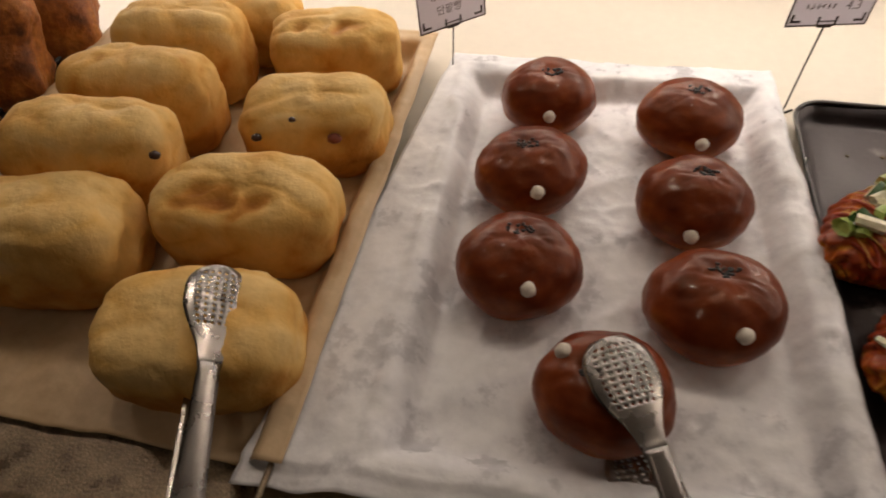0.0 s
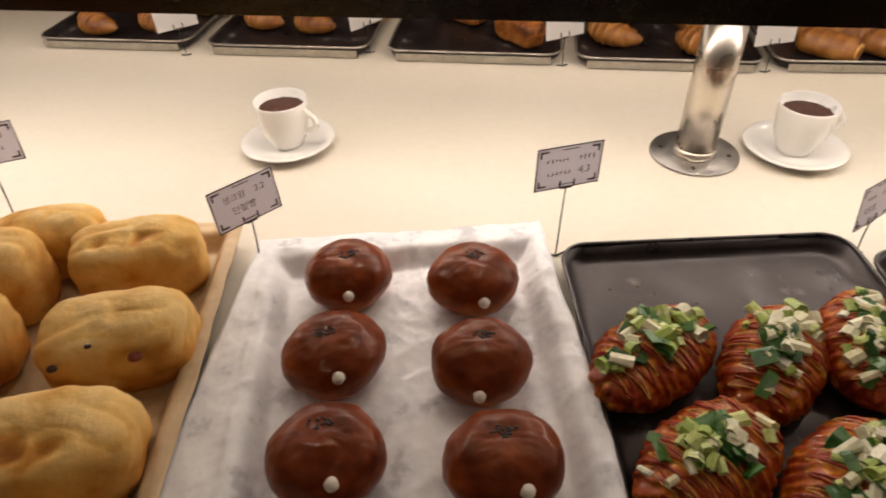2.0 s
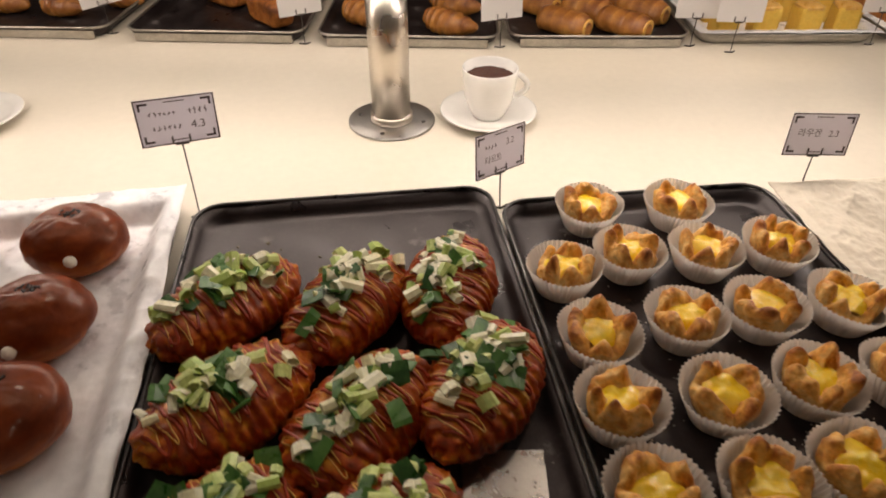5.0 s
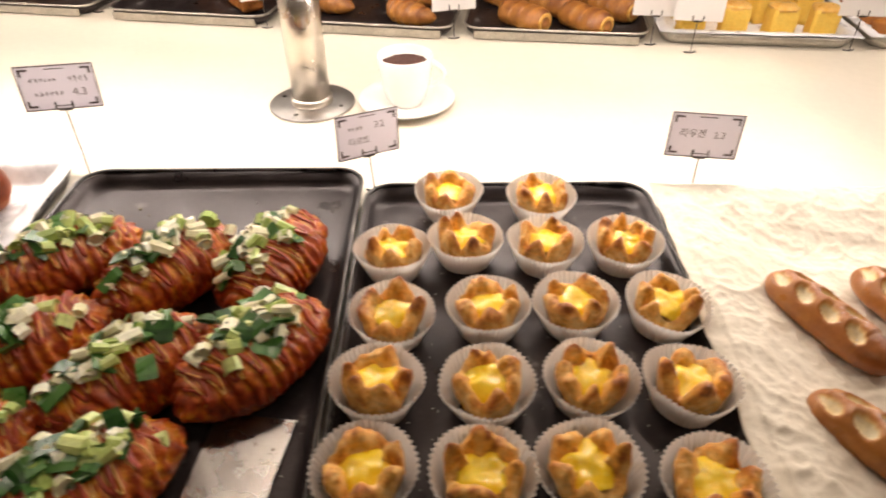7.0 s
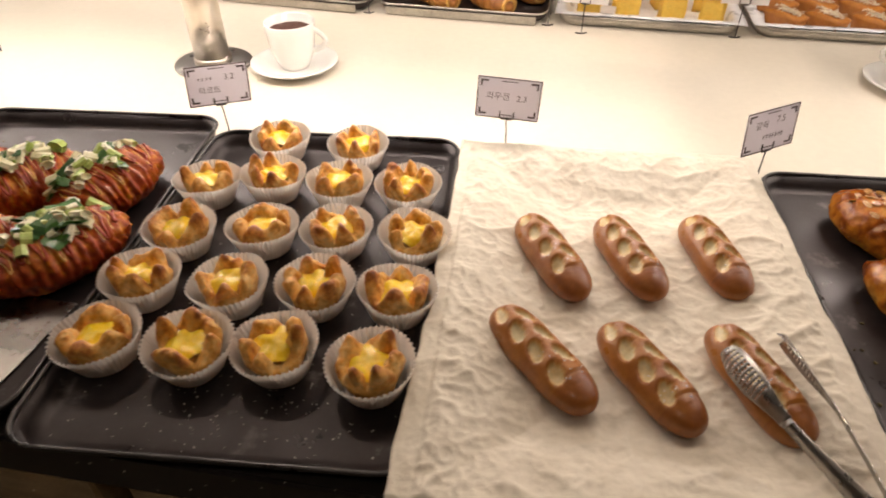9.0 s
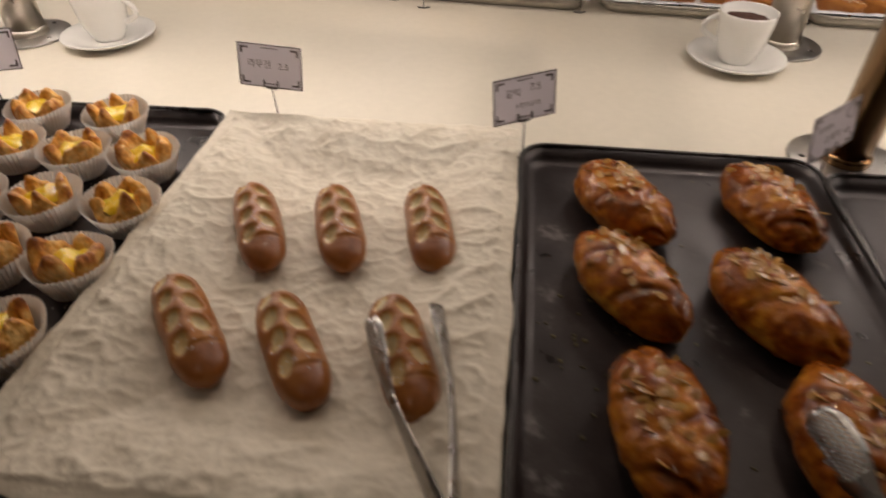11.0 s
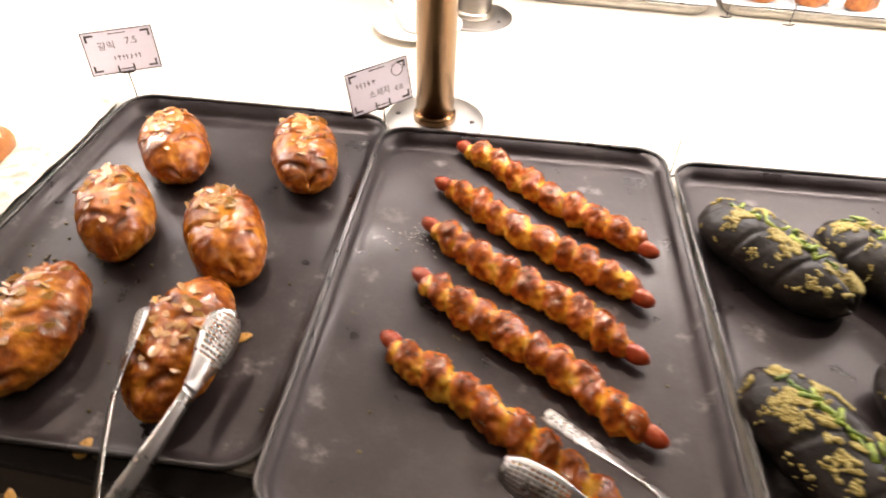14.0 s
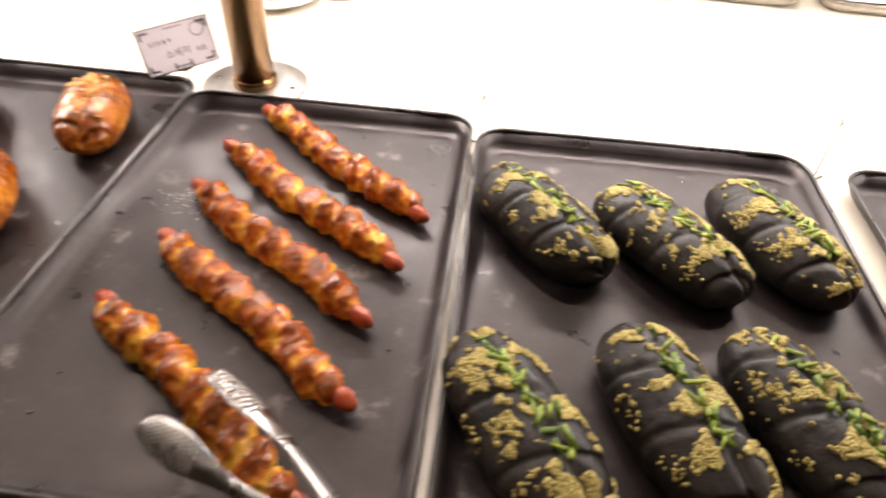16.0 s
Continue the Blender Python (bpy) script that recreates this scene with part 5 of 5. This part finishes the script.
part("blade", bm_mesh("blade", bmx, M["steel"]), server, label="flat shiny steel blade")
part("handle", tube("handle", [Vector((-0.022, -0.062, 0.002)), Vector((-0.034, -0.076, 0.010)), Vector((-0.052, -0.090, 0.026)), Vector((-0.080, -0.110, 0.034)), Vector((-0.115, -0.135, 0.038))], [0.006, 0.006, 0.007, 0.010, 0.009], M["steel"], 10), server)

# ---- crumbs on the trays ----


def crumbs(name, label, material, cx, cy, sx, sy, n, seed, size, z=FLOOR):
    rng = random.Random(seed)
    bit = ball("bit", 6, 4, lambda d: (d * size * (1 + 0.5 * nz(d, 2, seed)), 0), material)
    lst = [(bit, pose(rng.gauss(cx, sx), rng.gauss(cy, sy), z + size * 0.3, 0, 0, rng.uniform(0, 180)) @ Matrix.Diagonal((*[rng.uniform(0.4, 1.5) for _ in range(2)], 0.5, 1))) for _ in range(n)]
    ob = new(name, joined(name, lst, material))
    return tagged(ob, label, "crumbs", kind="stuff")


crumbs("dark_crumbs", "scattered dark bread crumbs on a black tray", M["herb"], 1.66, 0.16, 0.03, 0.05, 26, 1, 0.0022)
crumbs("dark_crumbs", "scattered dark bread crumbs on a black tray", M["herb"], 1.80, 0.20, 0.09, 0.16, 22, 2, 0.0018)
crumbs("dark_crumbs", "scattered dark bread crumbs on a black tray", M["herb"], 2.12, 0.10, 0.10, 0.16, 30, 3, 0.0018)
crumbs("dark_crumbs", "few dark crumbs on a black tray", M["herb"], 0.50, 0.60, 0.03, 0.02, 5, 4, 0.002)
crumbs("sugar_dust", "white sugar dust spots on a black tray", M["sugar"], 0.95, 0.20, 0.10, 0.14, 260, 5, 0.0007)
crumbs("sugar_dust", "white sugar dust spots on a black tray", M["sugar"], 1.00, 0.10, 0.09, 0.03, 120, 6, 0.0007)
crumbs("salt_spill", "white specks of grease and salt on a black tray", M["sugar"], 2.07, 0.22, 0.015, 0.02, 60, 7, 0.0009)
crumbs("bread_flake", "small brown bread flakes on white paper", M["almond"], -0.016, 0.241, 0.012, 0.004, 3, 8, 0.003, FLOOR + 0.006)
for x, y, a, s in ((1.905, 0.055, 20, 1.0), (1.80, -0.075, 70, 1.2), (1.70, 0.115, 10, 0.9), (1.76, -0.12, 120, 0.8)):
    sl = thing("fallen_almond_slice", "toasted almond slice fallen on the black tray", "almond slice", pose(x, y, FLOOR + 0.0006, 0, 0, a), "fallen almond slices", data=SLICES[0])
    sl.scale = (s, s, s)
thing("corn_crumb", "small golden crumb on the steel cake server", "crumb", pose(0.693, 0.130, FLOOR + 0.005), data=ball("corn_crumb", 10, 6, lambda d: (d * 0.0042 * (1 + 0.4 * nz(d, 2, 1)), 0), M["crumb"]))

# ---- back row ----
BACK = [(-0.49, 1.63, -14), (-0.06, 1.51, -14), (0.37, 1.395, -14), (0.785, 1.28, -14), (1.20, 1.195, -12), (1.615, 1.118, -11), (2.035, 1.048, -10), (2.445, 0.98, -9), (2.865, 0.935, -9), (3.30, 0.875, -9)]


def back_place(i, u, v):
    """A place on back tray i: u across, v deep from its front edge."""
    x, y, a = BACK[i]
    c, s = math.cos(radians(a)), math.sin(radians(a))
    return x + c * u - s * v, y + s * u + c * v


for i, (x, y, a) in enumerate(BACK):
    cx, cy = back_place(i, 0, 0.275)
    pale = i >= 5
    baking_tray(cx, cy, a, "silver-edged baking tray lined with white paper" if pale else "dark baking tray with worn silver edge", 0.40, 0.55, 0.024, "silver" if pale else "tray", "silver", "trays along the far side")
    if pale:
        paper_sheet("tray_paper", "white paper lining a silver tray", cx, cy, a, 0.41, 0.555, 0.392, 0.545, M["white_paper"], 50.0 + i, 0.002, 10, 0.008, 0.006, 50)
    else:
        bmf = box_mesh("front_lip", 0.352, 0.003, 0.017, M["silver"], 0.001)
        lx, ly = back_place(i, 0, -0.004)
        tagged(thing("tray_lip_strip", "bare worn metal strip along a tray's front", "tray strip", pose(lx, ly, TOP + 0.003, 0, 0, a), "silver tray edges", data=bmf))


def croissant(x, y, ang, seed, ln=0.155, wd=0.068, roll=False):
    def skin(s, t):
        c = 2 * s - 1
        w = max(0.0, 1 - abs(c) ** (7 if roll else 1.9)) ** 0.6
        yy, zz = math.cos(t), math.sin(t)
        seg = s * (5 if roll else 7)
        st = seg - math.floor(seg)
        k = 1 + (0.05 if roll else 0.22) * (st - 0.5) + 0.03 * nz((c, yy, zz), 3, seed)
        p = Vector((c * ln / 2, yy * wd / 2 * w * k, zz * wd * 0.44 * w * k))
        if not roll:
            p.y += 0.022 * c * c
        p.z = flatten(p.z, -wd * 0.34)
        return p, min(1, max(0, 0.35 + 0.5 * st * max(0, zz) + 0.4 * nz(p, 40, seed)))
    nm = "chocolate_pastry" if roll else "croissant"
    ob = thing(nm, "golden brown rolled chocolate pastry on a dark tray" if roll else "golden brown layered croissant on a dark tray", "pastry", pose(x, y, FLOOR + wd * 0.34, 0, 0, ang), "pastries on the far trays")
    part("pastry", long_skin("pastry", 70, 32, skin, M["croissant"]), ob)
    if roll:
        part("swirl", lathe("swirl", [(0.020, -0.002), (0.021, 0.001), (0.013, 0.002), (0.012, 0.0005), (0.006, 0.0015)], M["mayo"], 24), ob, pose(ln / 2 - 0.004, 0, 0.002, 0, 90, 0), "pale spiral cut end")


for k, (u, v, a) in enumerate(((-0.12, 0.14, -58), (0.08, 0.085, -52), (0.09, 0.22, -50), (-0.10, 0.30, -60))):
    x, y = back_place(3, u, v)
    croissant(x, y, a, 200 + k)
for k, (u, v, a) in enumerate(((-0.07, 0.08, -55), (0.065, 0.075, -58), (0.0, 0.17, -55), (0.13, 0.17, -58), (-0.12, 0.22, -55), (0.06, 0.27, -55))):
    x, y = back_place(4, u, v)
    croissant(x, y, a, 210 + k, 0.135, 0.07, True)
for k, (u, v, a) in enumerate(((0.10, 0.12, -60), (-0.05, 0.26, -50), (0.12, 0.30, -60))):
    x, y = back_place(2, u, v)
    rustic(x, y, TOP + 0.035, a, 0.14, 0.06, 0.06, 220 + k, 0)
for k, (u, v, a) in enumerate(((-0.12, 0.17, -50), (0.02, 0.15, -50), (0.14, 0.22, -50), (-0.05, 0.30, -50))):
    x, y = back_place(1, u, v)
    croissant(x, y, a, 230 + k, 0.14, 0.066)
    cheese = ball("cheese_filling", 20, 10, lambda d: (Vector((d.x * 0.036, d.y * 0.020, d.z * 0.008)) * (1 + 0.2 * nz(d, 2, k)), 0), M["custard"])
    thing("cheese_slice", "yellow melted cheese slice on a pastry", "cheese", pose(x, y, FLOOR + 0.053, 0, 0, a), "cheese slices", data=cheese)
for k, (u, v, a) in enumerate(((-0.10, 0.10, -50), (0.05, 0.13, -50), (0.14, 0.25, -50))):
    x, y = back_place(0, u, v)
    croissant(x, y, a, 240 + k)


def sponge(x, y, ang, seed):
    s = 0.05
    bmx = bmesh.new()
    bmesh.ops.create_cube(bmx, size=1)
    bmesh.ops.subdivide_edges(bmx, edges=bmx.edges[:], cuts=5, use_grid_fill=True)
    for v in bmx.verts:
        top = v.co.z > 0.49
        v.co = Vector((v.co.x * s, v.co.y * s, (v.co.z + 0.5) * 0.062))
        v.co += Vector((nz(v.co, 40, seed), nz(v.co, 40, seed + 5), (1.6 if top else 0.2) * nz(v.co, 50, seed + 8))) * 0.0022
    ob = thing("sponge_cake", "yellow sponge cake cube with browned crumbly top", "cake", pose(x, y, FLOOR + 0.006, 0, 0, ang), "sponge cake cubes")
    part("cake", bm_mesh("cake", bmx, M["castella"], True), ob)
    top = ball("crumbly_top", 24, 12, lambda d: (Vector((math.copysign(abs(d.x) ** 0.6, d.x) * 0.027, math.copysign(abs(d.y) ** 0.6, d.y) * 0.027, d.z * 0.007)) * (1 + 0.18 * nz(d, 3, seed)), 0), M["mayo"])
    part("crumbly_top", top, ob, pose(0, 0, 0.062), "pale browned top")


k = 0
for v in (0.055, 0.155, 0.25):
    for u in (-0.125, -0.04, 0.045, 0.13):
        k += 1
        x, y = back_place(5, u + 0.008 * math.sin(k * 5), v)
        sponge(x, y, -12 + 14 * math.sin(k * 3), 250 + k)


def financier(x, y, ang, seed):
    ob = thing("small_cake", "small brown boat-shaped cake topped with coconut flakes", "cake", pose(x, y, FLOOR + 0.006, 0, 0, ang), "small coconut cakes")
    bmx = bmesh.new()
    bmesh.ops.create_cube(bmx, size=1)
    bmesh.ops.subdivide_edges(bmx, edges=bmx.edges[:], cuts=4, use_grid_fill=True)
    for v in bmx.verts:
        kz = v.co.z + 0.5
        v.co = Vector((v.co.x * 0.085 * (0.82 + 0.18 * kz), v.co.y * 0.042 * (0.78 + 0.22 * kz), kz * 0.03 + (0.006 * (1 - (2 * v.co.x) ** 2) if kz > 0.99 else 0)))
    part("cake", bm_mesh("cake", bmx, M["financier"], True), ob)
    rng = random.Random(seed)
    fl = box_mesh("flake", 0.011, 0.0016, 0.0009, M["coconut"], 0, False)
    lst = [(fl, pose(rng.gauss(0, 0.018), rng.gauss(0, 0.008), 0.037 + rng.random() * 0.004, rng.uniform(-25, 25), rng.uniform(-25, 25), rng.uniform(0, 180))) for _ in range(70)]
    part("coconut_flakes", joined("coconut_flakes", lst, M["coconut"]), ob, label="heap of pale coconut flakes")


for i in (6, 7):
    for j, v in enumerate((0.06, 0.15, 0.24)):
        for u in (-0.13, -0.045, 0.05, 0.13):
            x, y = back_place(i, u, v)
            financier(x, y, -62, 300 + i * 20 + j)
for u, v in ((-0.1, 0.1), (0.0, 0.1), (0.1, 0.1)):
    x, y = back_place(8, u, v)
    rustic(x, y, TOP + 0.03, 40, 0.07, 0.05, 0.04, 350, 0)

for x, y, zc, yaw in ((0.139, 1.495, 0.965, 40), (0.566, 1.345, 0.965, 18), (0.985, 1.238, 0.962, 8), (1.400, 1.160, 0.962, -14), (1.468, 1.110, 0.966, -14), (1.80, 1.088, 0.972, -10), (-0.30, 1.56, 0.965, 30), (2.25, 1.03, 0.985, 10), (2.68, 0.965, 0.99, 10), (2.80, 0.935, 0.99, 10)):
    price_card(x, y, TOP, zc, yaw, (), 0, 6, True)
